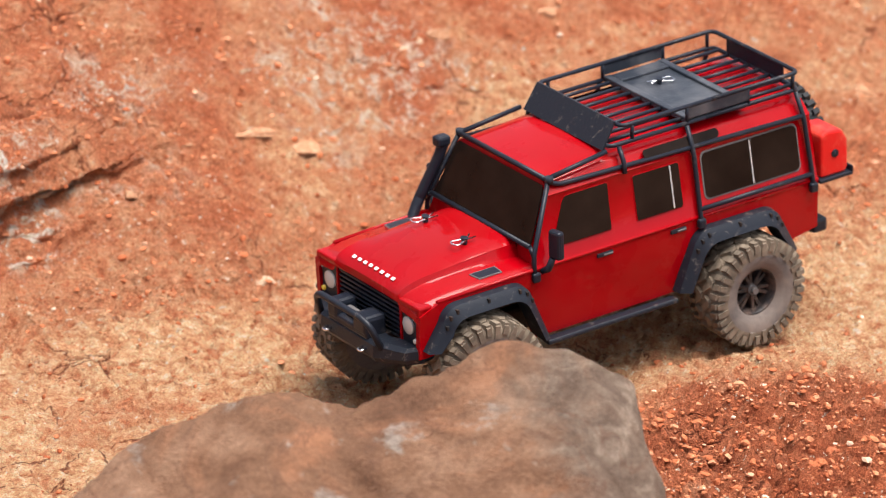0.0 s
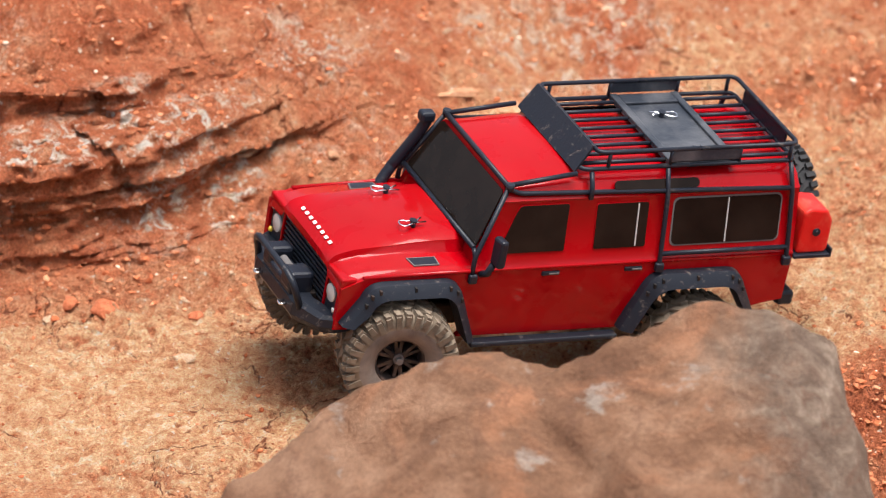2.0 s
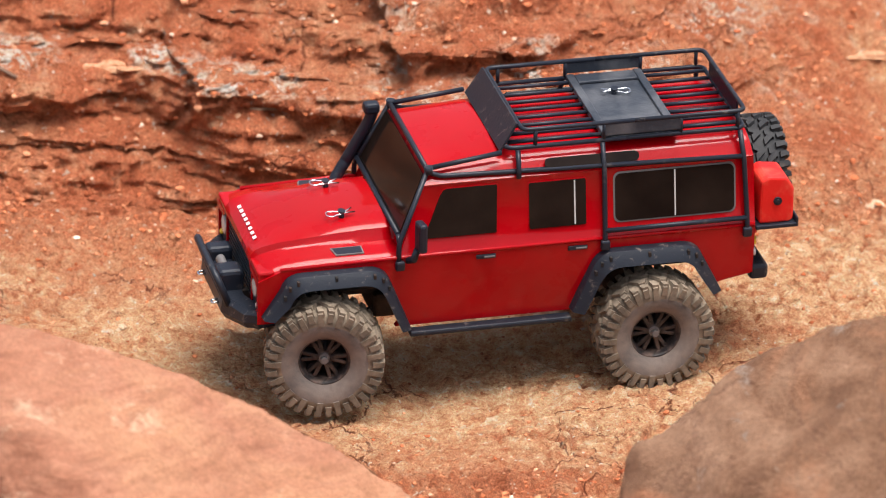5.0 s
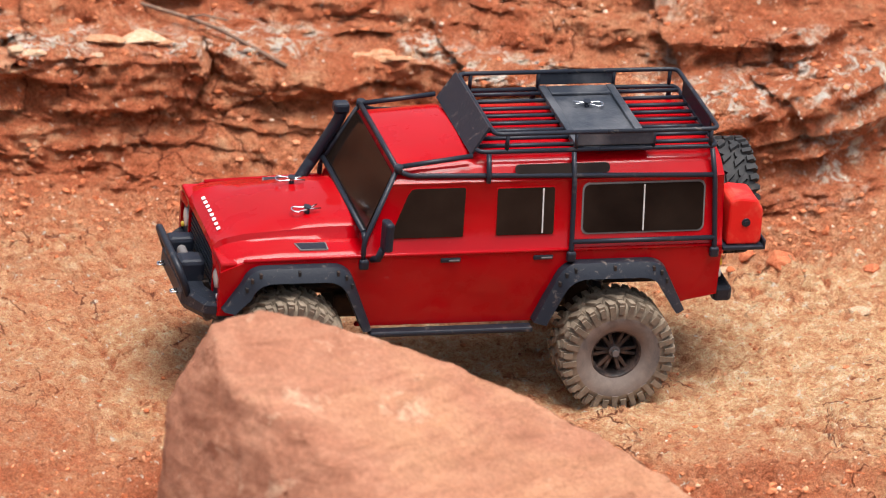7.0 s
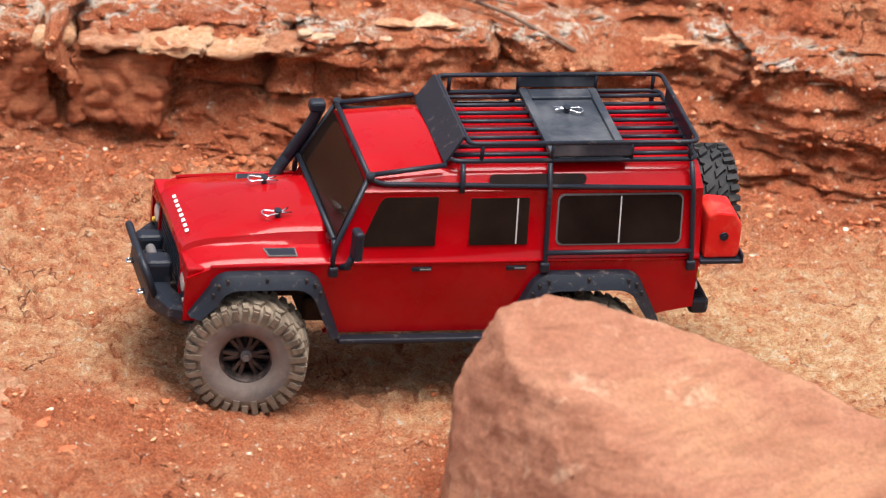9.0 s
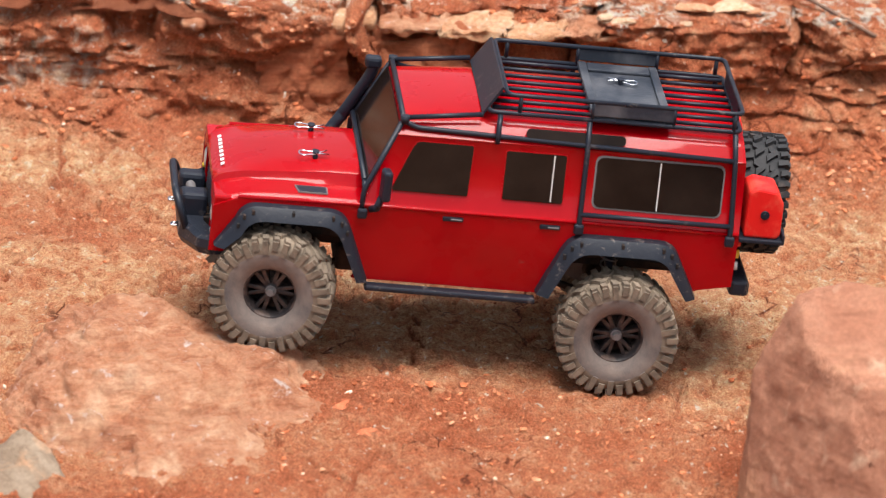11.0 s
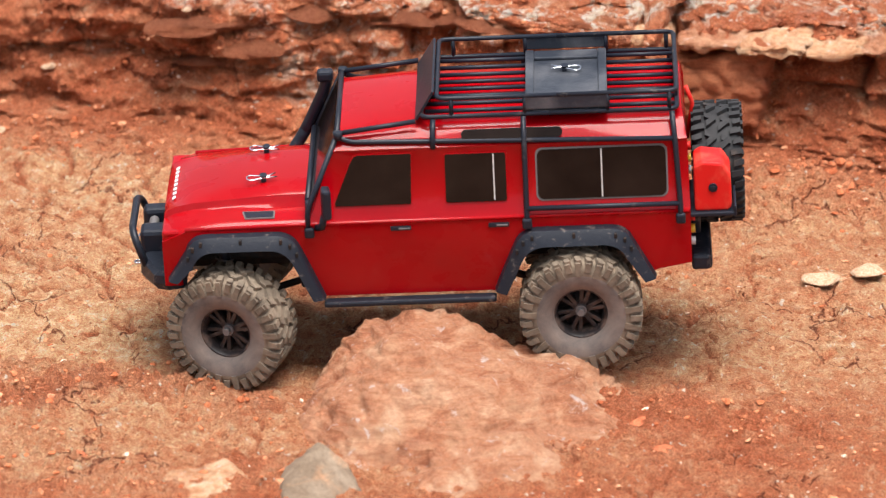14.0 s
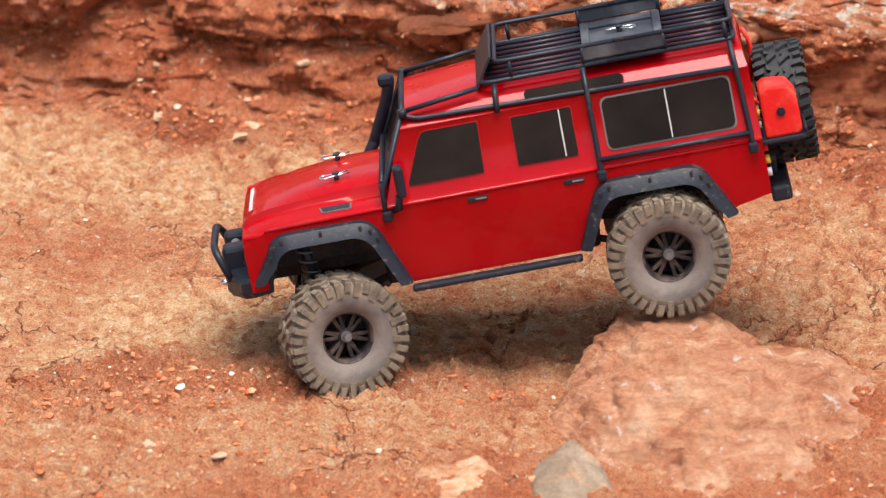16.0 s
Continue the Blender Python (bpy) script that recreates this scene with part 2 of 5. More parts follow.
def ground_shape(x, y):
    """Places of the ground sheet over the grid (x, y), and the masks that the soil's colours follow."""
    floor = np.interp(x, TRACK_X, TRACK_Z)
    base = np.interp(x, BASE_X, BASE_Y) + 0.030 * fbm(x, y * 0, 0.22, 4, 3)
    d = y - base
    cliff = np.interp(x, [-3, -1.0, -0.4, 0.0, 0.30, 0.45, 0.60, 0.75, 1.1, 3], [1.0, 1.0, 1.0, 0.95, 0.95, 0.85, 0.45, 0.10, 0.0, 0.0])
    # blocks along the ledge: some stand out, some have fallen and left hollows
    bx = x + 0.05 * fbm(x, y, 0.10, 3, 5)
    _, _, block = cells(bx, bx * 0 + 0.5, 0.21, 71)
    gap1, gap2, _ = cells(bx, bx * 0 + 0.5, 0.21, 71)
    gap = (1 - step(0.0, 0.06, gap2 - gap1)) * step(-0.2, 0.3, vnoise(x / 0.3, y * 0, 9)) * step(0.12, -0.12, x)
    out = (0.25 + 1.0 * block) * (1 - 0.6 * gap) + 0.45 * fbm(x, y, 0.09, 4, 73)
    s = np.clip(d, 0, None)
    calm_bank = np.interp(x, [-1.25, -0.95, -0.85], [0.40, 0.55, 1.0])
    out = out * (0.5 + 0.5 * calm_bank)
    s2 = s + 0.018 * fbm(x, y, 0.12, 4, 12) * step(0.0, 0.05, s)
    run_soft = np.interp(s2, BANK_S, [0.0, 0.045, 0.080, 0.100, 0.112, 0.150, 0.168, 0.210, 0.235, 0.270, 0.290])
    run = np.interp(s2, BANK_S, BANK_Y)
    over = np.clip(out, 0.0, 1.3)
    run = run_soft * (1 - over) + run * over
    rise = np.interp(s2, BANK_S, BANK_Z)
    beyond = np.clip(s - 0.425, 0, None)
    run, rise = run + beyond, rise + 0.34 * beyond
    soft_run, soft_rise = s, 0.40 * np.clip(d + 0.05, 0, None) + 0.015 * step(-0.1, 0.1, d)
    Y = np.where(d > 0, base + cliff * run + (1 - cliff) * soft_run, y)
    bank = cliff * rise + (1 - cliff) * soft_rise
    on_bank = step(-0.05, 0.06, d)
    face = on_bank * cliff * step(0.44, 0.38, s)
    # thin layers bite into the face
    lay = rise + 0.012 * fbm(x, y, 0.18, 3, 41)
    notch = calm_bank * (vnoise(lay / 0.012, x / 0.22, 47) + 0.5 * vnoise(lay / 0.005, x / 0.10, 49))
    Y = Y + face * ((0.008 + 0.006 * step(-0.05, 0.15, x)) * notch + 0.024 * fbm(x, rise * 3, 0.07, 4, 45) + 0.006 * fbm(x, rise * 2 + y, 0.018, 3, 46))
    z = floor + bank
    up = on_bank * (1 - 0.6 * face)
    z = z + up * (0.020 * fbm(x, y, 0.11, 5, 5, 0.55) + 0.007 * notch * step(0.15, 0.5, cliff))
    mid = np.interp(x, [-1.2, -0.75, -0.4, 0.0, 0.4, 0.8, 1.2], [-0.21, -0.17, -0.14, -0.03, 0.02, 0.07, 0.2])
    path = np.exp(-((y - mid) / 0.17) ** 4)
    # where the floor is torn up into clods
    torn = step(0.05, 0.5, fbm(x, y, 0.42, 3, 77)) * (1 - 0.7 * path)
    torn = torn + 1.4 * step(0.72, 0.95, x) * step(0.02, -0.12, y) + 0.35 * step(-0.92, -1.12, x) * step(-0.26, -0.42, y)
    torn = torn + 0.9 * step(-0.20, -0.32, y) * step(-0.1, 0.3, fbm(x, y, 0.3, 3, 52)) + 0.7 * step(0.13, 0.02, np.abs(d + 0.02)) * step(-0.2, 0.2, fbm(x, y, 0.3, 2, 58))
    torn = np.clip(torn, 0, 1.4) * (1 - on_bank) + (0.45 + 0.4 * cliff) * on_bank * (1 - 0.5 * face)
    lumps = (0.22 + torn) * 0.0150 * crumbs(x, y, 0.030, 31) + (0.60 + torn) * 0.0085 * crumbs(x, y, 0.0135, 33) + (1.0 + 0.5 * torn) * 0.0050 * crumbs(x, y, 0.0075, 37, 0.2)
    # lumps stand up from the floor and out of the steep face
    z = z + (1 - 0.8 * face) * lumps
    Y = Y - 0.75 * face * lumps
    ridge = 1 - np.abs(fbm(x * 0.8, y * 1.3, 0.045, 4, 63))
    z = z + (1 - on_bank) * ((0.010 - 0.007 * path) * fbm(x, y, 0.25, 4, 61) + 0.0055 * (ridge - 0.75) + 0.0045 * fbm(x, y, 0.016, 3, 66))
    # dried-mud cracks
    wx, wy = x + 0.035 * fbm(x, y, 0.07, 4, 91), y + 0.035 * fbm(x, y, 0.07, 4, 92)
    d1, d2, v = cells(wx, wy * 0.8, 0.13, 95)
    e1, e2, _ = cells(wx, wy * 0.8, 0.05, 96)
    calm = (1 - on_bank) * step(0.9, 0.2, torn)
    crack = np.maximum((1 - step(0.010, 0.045, d2 - d1)) * step(-0.35, 0.1, fbm(x, y, 0.3, 2, 97)), 0.7 * (1 - step(0.02, 0.08, e2 - e1)) * step(0.05, 0.4, fbm(x, y, 0.22, 2, 98))) * calm
    z = z - 0.009 * crack - 0.005 * path * (1 - on_bank)
    return x, Y, z, on_bank, torn, crack, d, cliff, face, rise, notch, path


def axis(lo, hi, a, b, fine, coarse):
    """Grid lines, close together between a and b and wider towards lo and hi."""
    mid = list(np.arange(a, b, fine))
    out, s, p = [], fine, b
    while p < hi:
        out.append(p)
        s = min(s * 1.25, coarse)
        p += s
    low, s, p = [], fine, a - fine
    while p > lo:
        low.append(p)
        s = min(s * 1.25, coarse)
        p -= s
    return np.array([lo] + low[::-1] + mid + out + [hi])


def up_band(x, y, d, cliff):
    """Patches of pale stone showing through the upper bank."""
    return step(0.02, 0.10, d) * step(0.22, 0.5, fbm(x * 0.7, y * 1.6, 0.16, 3, 152)) * 0.7


def build_ground():
    xs, ys = axis(-60, 60, -1.80, 1.75, 0.0032, 6.0), axis(-60, 120, -0.62, 1.20, 0.0030, 6.0)
    X, Y0 = np.meshgrid(xs, ys)
    X, Y, Z, on_bank, torn, crack, d, cliff, face, rise, notch, path = ground_shape(X, Y0)
    far = step(2.0, 6.0, np.hypot(X, Y0))
    Z = Z * (1 - far) + far * (0.12 + 0.03 * np.clip(Y0, 0, None))
    nx, ny = len(xs), len(ys)
    me = bpy.data.meshes.new("ground")
    me.vertices.add(nx * ny)
    me.vertices.foreach_set("co", np.stack([X, Y, Z], -1).astype(np.float32).ravel())
    i = (np.arange(ny - 1)[:, None] * nx + np.arange(nx - 1)[None, :]).ravel()
    quads = np.stack([i, i + 1, i + nx + 1, i + nx], -1).astype(np.int32)
    me.loops.add(quads.size)
    me.loops.foreach_set("vertex_index", quads.ravel())
    me.polygons.add(len(quads))
    me.polygons.foreach_set("loop_start", np.arange(0, quads.size, 4, dtype=np.int32))
    me.update(calc_edges=True)
    shade(me)
    dust = step(-0.7, 0.3, fbm(X, Y, 0.30, 4, 120)) * (0.55 + 0.65 * np.maximum(step(0.1, 0.55, X + 0.15 * fbm(X, Y, 0.3, 3, 124)), 0.8 * step(-0.7, -1.05, X + 0.15 * fbm(X, Y, 0.3, 3, 126)))) * (1 - on_bank)
    dust = np.clip(0.90 * dust + 0.45 * on_bank * (1 - cliff) * step(-0.4, 0.4, fbm(X * 1.4 + Y, Y - X, 0.2, 4, 128)) + 0.45 * step(0.0, 0.7, fbm(X, Y, 0.12, 4, 131)) * (1 - 0.5 * face), 0, 1) * (1 - 0.75 * np.clip(torn - 0.2, 0, 1) * np.maximum(cliff, 1 - on_bank))
    track = path * (1 - on_bank) * step(-0.75, 0.05, fbm(X * 0.6, Y * 1.5, 0.22, 4, 133))
    dust = np.clip(dust * (0.75 + 0.25 * step(-0.34, -0.16, Y)) + 0.45 * track * (0.35 + 0.65 * step(-0.35, 0.05, X)), 0, 1)
    clay = (0.10 + 0.16 * cliff) * on_bank * step(-0.5, 0.4, fbm(X, Y, 0.2, 4, 140)) + 0.8 * np.clip(torn - 0.15, 0, 1) * (1 - on_bank) * step(-0.4, 0.3, fbm(X, Y, 0.15, 3, 144)) + 0.95 * crack
    chalk = face * 1.3 * np.exp(-((rise - 0.141) / 0.009) ** 2) * step(-0.35, 0.10, fbm(X, Y, 0.12, 3, 150)) + 0.8 * up_band(X, Y, d, cliff)
    chalk = chalk + 1.1 * np.exp(-((X - 0.56) / 0.13) ** 4 - ((d - 0.11) / 0.075) ** 4) * step(-0.35, 0.25, fbm(X * 0.8, Y * 1.8, 0.07, 4, 155))
    wide = step(1.6, 3.0, np.hypot(X, Y))
    dust, clay, chalk = dust * (1 - wide) + 0.4 * wide, clay * (1 - wide), chalk * (1 - wide)
    for label, vals in (("dust", dust), ("clay", np.clip(clay, 0, 1)), ("chalk", np.clip(chalk, 0, 1))):
        a = me.attributes.new(label, "FLOAT", "POINT")
        a.data.foreach_set("value", vals.astype(np.float32).ravel())
    me.materials.append(SOIL)
    tagged(new("ground", me), "red clay ground with a dusty track and an eroded bank", "ground", kind="structure")
    seen = (np.abs(X) < 1.75) & (Y > -0.6) & (Y < 1.15)
    return X[seen], Y[seen], Z[seen], torn[seen], on_bank[seen], path[seen]


GROUND = build_ground()



def floor_at(x, y):
    """Height of the ground near the grid place (x, y), for what stands on the floor."""
    return float(ground_shape(np.array([float(x)]), np.array([float(y)]))[2][0])


# ---- rocks ----
def noise3(v, s, seed, octaves=4):
    total, amp = 0.0, 1.0
    for k in range(octaves):
        total += amp * noise.noise(Vector(v) / s + Vector((seed * 3.1 + k, seed * 1.7, k * 2.3)))
        s, amp = s / 2.1, amp * 0.5
    return total


def hull_rock(name, corners, mat, detail, rough, seed, bevel=0.012, layers=0.0):
    """A boulder: the hull of a few corners, edges worn off, then finely cut and roughened."""
    bm = bmesh.new()
    for c in corners:
        bm.verts.new(c)
    res = bmesh.ops.convex_hull(bm, input=bm.verts)
    bmesh.ops.delete(bm, geom=[g for g in res["geom_interior"] if isinstance(g, bmesh.types.BMVert)], context="VERTS")
    bmesh.ops.dissolve_limit(bm, angle_limit=0.06, verts=bm.verts, edges=bm.edges)
    bmesh.ops.triangulate(bm, faces=bm.faces)
    for _ in range(7):
        longs = [e for e in bm.edges if e.calc_length() > detail]
        if not longs:
            break
        bmesh.ops.subdivide_edges(bm, edges=longs, cuts=1)
        bmesh.ops.triangulate(bm, faces=[f for f in bm.faces if len(f.verts) > 3])
    bmesh.ops.remove_doubles(bm, verts=bm.verts, dist=detail * 0.3)
    for _ in range(max(1, round(bevel / detail * 2))):
        bmesh.ops.smooth_vert(bm, verts=bm.verts, factor=0.5, use_axis_x=True, use_axis_y=True, use_axis_z=True)
    bm.normal_update()
    for v in bm.verts:
        p = v.co
        h = rough * (noise3(p, rough * 9, seed) + 0.35 * noise3(p, rough * 2.2, seed + 5, 3))
        if layers:
            h += layers * (abs(noise.noise(Vector((p.x * 4, p.y * 4, p.z * 60)))) - 0.3)
            near = noise.voronoi(Vector((p.x * 26, p.y * 26, p.z * 38)) + 0.6 * Vector((noise.noise(p * 40), noise.noise(p * 40 + Vector((5, 0, 0))), 0)))[0]
            h += 1.1 * layers * (min(near[1] - near[0], 0.30) / 0.30 - 0.6)
        v.co = p + v.normal * h
    me = bpy.data.meshes.new(name)
    bm.to_mesh(me)
    bm.free()
    me.materials.append(mat)
    shade(me)
    return new(name, me)


def join_rock(ob, other):
    """Grows a second bulge onto a boulder; both become one mesh."""
    bm = bmesh.new()
    bm.from_mesh(ob.data)
    bm.from_mesh(other.data)
    bm.to_mesh(ob.data)
    bm.free()
    shade(ob.data)
    bpy.data.objects.remove(other)
    skin = ob.modifiers.new("skin", "REMESH")
    skin.mode, skin.voxel_size, skin.use_smooth_shade = "VOXEL", 0.005, True
    wear = ob.modifiers.new("wear", "SMOOTH")
    wear.factor, wear.iterations = 0.5, 5
    return ob


shoulder = hull_rock("shoulder", [
    (0.39, -0.50, -0.08), (0.447, -0.50, 0.119), (0.493, -0.50, 0.158), (0.527, -0.49, 0.190), (0.568, -0.48, 0.208), (0.602, -0.48, 0.228), (0.641, -0.48, 0.234), (0.685, -0.48, 0.248),
    (0.719, -0.49, 0.236), (0.80, -0.50, 0.209), (0.82, -0.52, -0.08), (0.43, -0.70, -0.08), (0.55, -0.62, 0.13), (0.66, -0.60, 0.185), (0.78, -0.70, 0.10), (0.80, -0.74, -0.08)], ROCK_TAN, 0.008, 0.008, 3, 0.010)
peak = hull_rock("boulder", [
    (0.55, -0.52, -0.08), (0.640, -0.52, 0.130), (0.690, -0.51, 0.218), (0.738, -0.50, 0.240), (0.788, -0.49, 0.251), (0.818, -0.49, 0.267), (0.842, -0.49, 0.281), (0.877, -0.49, 0.287),
    (0.910, -0.50, 0.280), (0.941, -0.50, 0.269), (0.980, -0.51, 0.257), (0.989, -0.51, 0.220), (1.002, -0.51, 0.166), (1.015, -0.51, 0.111), (1.035, -0.51, -0.08), (0.90, -0.60, 0.235),
    (0.78, -0.62, 0.185), (0.86, -0.70, 0.155), (0.985, -0.62, 0.17), (1.02, -0.66, 0.06), (1.05, -0.75, -0.08), (0.70, -0.74, -0.08)], ROCK_TAN, 0.008, 0.008, 5, 0.010)
tagged(join_rock(peak, shoulder), "large tan sandstone boulder with grey weathered end", "rock")
tagged(hull_rock("boulder", [
    (-0.215, -0.50, -0.08), (-0.197, -0.50, 0.062), (-0.185, -0.50, 0.164), (-0.165, -0.495, 0.200), (-0.147, -0.49, 0.226), (-0.125, -0.485, 0.235), (-0.106, -0.48, 0.238), (-0.072, -0.475, 0.232), (-0.033, -0.475, 0.220),
    (0.021, -0.475, 0.202), (0.070, -0.48, 0.183), (0.119, -0.485, 0.161), (0.193, -0.49, 0.121), (0.242, -0.50, 0.093), (0.278, -0.51, 0.069), (0.36, -0.52, -0.08), (-0.144, -0.515, 0.226), (-0.137, -0.55, 0.207),
    (-0.100, -0.59, 0.191), (-0.065, -0.62, 0.180), (-0.039, -0.645, 0.165), (-0.046, -0.70, 0.090), (-0.20, -0.60, -0.08), (0.10, -0.68, 0.075), (0.22, -0.68, 0.0), (0.30, -0.72, -0.08), (-0.02, -0.78, -0.08)], ROCK_RED, 0.0055, 0.0026, 9, 0.004), "large smooth red sandstone boulder with a sharp ridge", "rock")
tagged(hull_rock("rock", [
    (-0.885, -0.33, 0.03), (-0.855, -0.285, 0.094), (-0.820, -0.27, 0.127), (-0.76, -0.25, 0.129), (-0.71, -0.25, 0.112), (-0.64, -0.25, 0.086), (-0.56, -0.26, 0.035), (-0.84, -0.17, 0.05),
    (-0.70, -0.16, 0.045), (-0.79, -0.33, 0.124), (-0.70, -0.34, 0.106), (-0.63, -0.33, 0.082), (-0.875, -0.40, 0.050), (-0.80, -0.42, 0.085), (-0.70, -0.43, 0.078), (-0.570, -0.38, 0.048), (-0.86, -0.56, -0.03), (-0.57, -0.54, -0.03),
    (-0.88, -0.26, -0.05), (-0.54, -0.22, -0.06)], ROCK_CRUST, 0.0042, 0.010, 21, 0.0021, 0.004), "low crusted orange rock with whitish mineral stains", "rock")
tagged(hull_rock("rock", [(-0.80, -0.44, 0.03), (-0.74, -0.415, 0.078), (-0.66, -0.42, 0.072), (-0.60, -0.44, 0.05), (-0.82, -0.52, 0.0), (-0.72, -0.53, 0.055), (-0.62, -0.52, 0.045), (-0.57, -0.50, 0.0), (-0.70, -0.60, 0.0), (-0.70, -0.42, -0.02)], ROCK_CRUST, 0.0042, 0.010, 27, 0.0021, 0.004), "broken foot of the crusted orange rock", "rock")


# ---- the truck ----
def red_paint(name, dirty=0.0):
    m, nt, b = material(name, 0.30, 0.0, 0.42, 0.05)
    co = object_coord(nt)
    n = ramp(nt, noise_tex(nt, 9, 4, 0.5, 0.2, co), [(0.3, (0.28, 0.0003, 0.003)), (0.7, (0.35, 0.0006, 0.005))])
    speck = ramp(nt, noise_tex(nt, 55, 8, 0.75, 0.6, co), [(0.66, (0, 0, 0)), (0.74, (1, 1, 1))])
    film = ramp(nt, noise_tex(nt, 14, 5, 0.6, 0.3, co), [(0.45, (0, 0, 0)), (0.8, (1, 1, 1))])
    c = mixed(nt, maths(nt, "MULTIPLY", speck, 0.06 + dirty), n, (0.55, 0.27, 0.19))
    c = mixed(nt, maths(nt, "MULTIPLY", film, 0.03), c, (0.50, 0.22, 0.14))
    nt.links.new(c, b.inputs["Base Color"])
    b.inputs["Coat Roughness"].default_value = 0.05
    r = ramp(nt, film, [(0.0, (0.24, 0.24, 0.24)), (1.0, (0.5, 0.5, 0.5))])
    nt.links.new(r, b.inputs["Roughness"])
    return m


def dusty(name, base, dust, amount, rough=0.6, scale=40, metal=0.0, grain=300):
    m, nt, b = material(name, rough, metal, 0.0, 0.28)
    co = object_coord(nt)
    f = ramp(nt, noise_tex(nt, scale, 7, 0.68, 0.4, co), [(0.62 - amount, (0, 0, 0)), (0.80 - 0.5 * amount, (1, 1, 1))])
    f = maths(nt, "MULTIPLY", f, min(0.9, 0.35 + amount))
    nt.links.new(mixed(nt, f, base, dust), b.inputs["Base Color"])
    bump(nt, b, noise_tex(nt, grain, 4, 0.6, 0, co), 0.25, 0.001)
    return m


RED = red_paint("red_paint")
RED_WORN = red_paint("chipped_red_paint", 0.35)
CAN_RED = dusty("red_plastic", (0.62, 0.012, 0.010), (0.66, 0.16, 0.10), 0.12, 0.42)
BLACK = dusty("black_plastic", (0.012, 0.015, 0.024), (0.26, 0.20, 0.16), 0.02, 0.40)
BLACK_WORN = dusty("scuffed_black_plastic", (0.012, 0.015, 0.023), (0.50, 0.40, 0.33), 0.040, 0.42, 110)
DARK = dusty("dark_underside", (0.014, 0.012, 0.012), (0.10, 0.055, 0.035), 0.15, 0.7)
TYRE = dusty("dusty_tyre_rubber", (0.105, 0.083, 0.063), (0.30, 0.232, 0.168), 0.30, 0.85, 60)
WALL = dusty("dusty_tyre_sidewall", (0.105, 0.092, 0.088), (0.27, 0.215, 0.18), 0.30, 0.8, 30)
TYRE_CLEAN = dusty("black_tyre_rubber", (0.022, 0.022, 0.024), (0.20, 0.14, 0.10), 0.06, 0.65)
# tray base is paler than BLACK: sky sheen put into the colour, dust over it
TRAY = dusty("sky_sheen_tray_plastic", (0.026, 0.031, 0.042), (0.16, 0.16, 0.17), 0.20, 0.34, 18)
RIM = dusty("black_wheel_rim", (0.020, 0.017, 0.018), (0.27, 0.18, 0.14), 0.16, 0.42, 70)
STEEL, _nt, _b = material("bright_steel", 0.22, 1.0)
_b.inputs["Base Color"].default_value = (0.78, 0.78, 0.80, 1)
GLASS, _nt, _b = material("tinted_window", 0.10, 0.0, 0.0, 0.12)
nt_col = ramp(_nt, noise_tex(_nt, 20, 4, 0.6, 0.0, object_coord(_nt)), [(0.3, (0.008, 0.005, 0.004)), (0.75, (0.020, 0.013, 0.010))])
_nt.links.new(nt_col, _b.inputs["Base Color"])
LENS, _nt, _b = material("clear_lens", 0.15, 0.0, 0.5)
_b.inputs["Base Color"].default_value = (0.50, 0.49, 0.48, 1)
WHITE, _nt, _b = material("white_lettering", 0.5)
_b.inputs["Base Color"].default_value = (0.82, 0.80, 0.78, 1)
AMBER, _nt, _b = material("amber_lens", 0.25)
_b.inputs["Base Color"].default_value = (0.75, 0.50, 0.05, 1)
GREYTRIM, _nt, _b = material("grey_window_seal", 0.5)
_b.inputs["Base Color"].default_value = (0.13, 0.12, 0.12, 1)


def part(name, bm, mat, parent, label="", smooth=False):
    me = bpy.data.meshes.new(name)
    bmesh.ops.recalc_face_normals(bm, faces=bm.faces)
    bm.to_mesh(me)
    bm.free()
    me.materials.append(mat)
    if smooth:
        shade(me)
        me.set_sharp_from_angle(angle=radians(38))
    ob = new(name, me)
    ob.parent = parent
    return tagged(ob, label)


def box(bm, x0, x1, y0, y1, z0, z1, bev=0.0015, m=None):
    """A box with worn edges, at m when given."""
    r = bmesh.ops.create_cube(bm, size=1)
    vs = r["verts"]
    for v in vs:
        v.co = Vector(((x0 + x1) / 2 + v.co.x * (x1 - x0), (y0 + y1) / 2 + v.co.y * (y1 - y0), (z0 + z1) / 2 + v.co.z * (z1 - z0)))
    if bev:
        es = list({e for v in vs for e in v.link_edges})
        r = bmesh.ops.bevel(bm, geom=es, offset=bev, segments=2, profile=0.5, affect="EDGES", clamp_overlap=True)
        vs = list({v for f in r["faces"] for v in f.verts} | {v for v in vs if v.is_valid})
    if m is not None:
        bmesh.ops.transform(bm, matrix=m, verts=vs)
    return vs


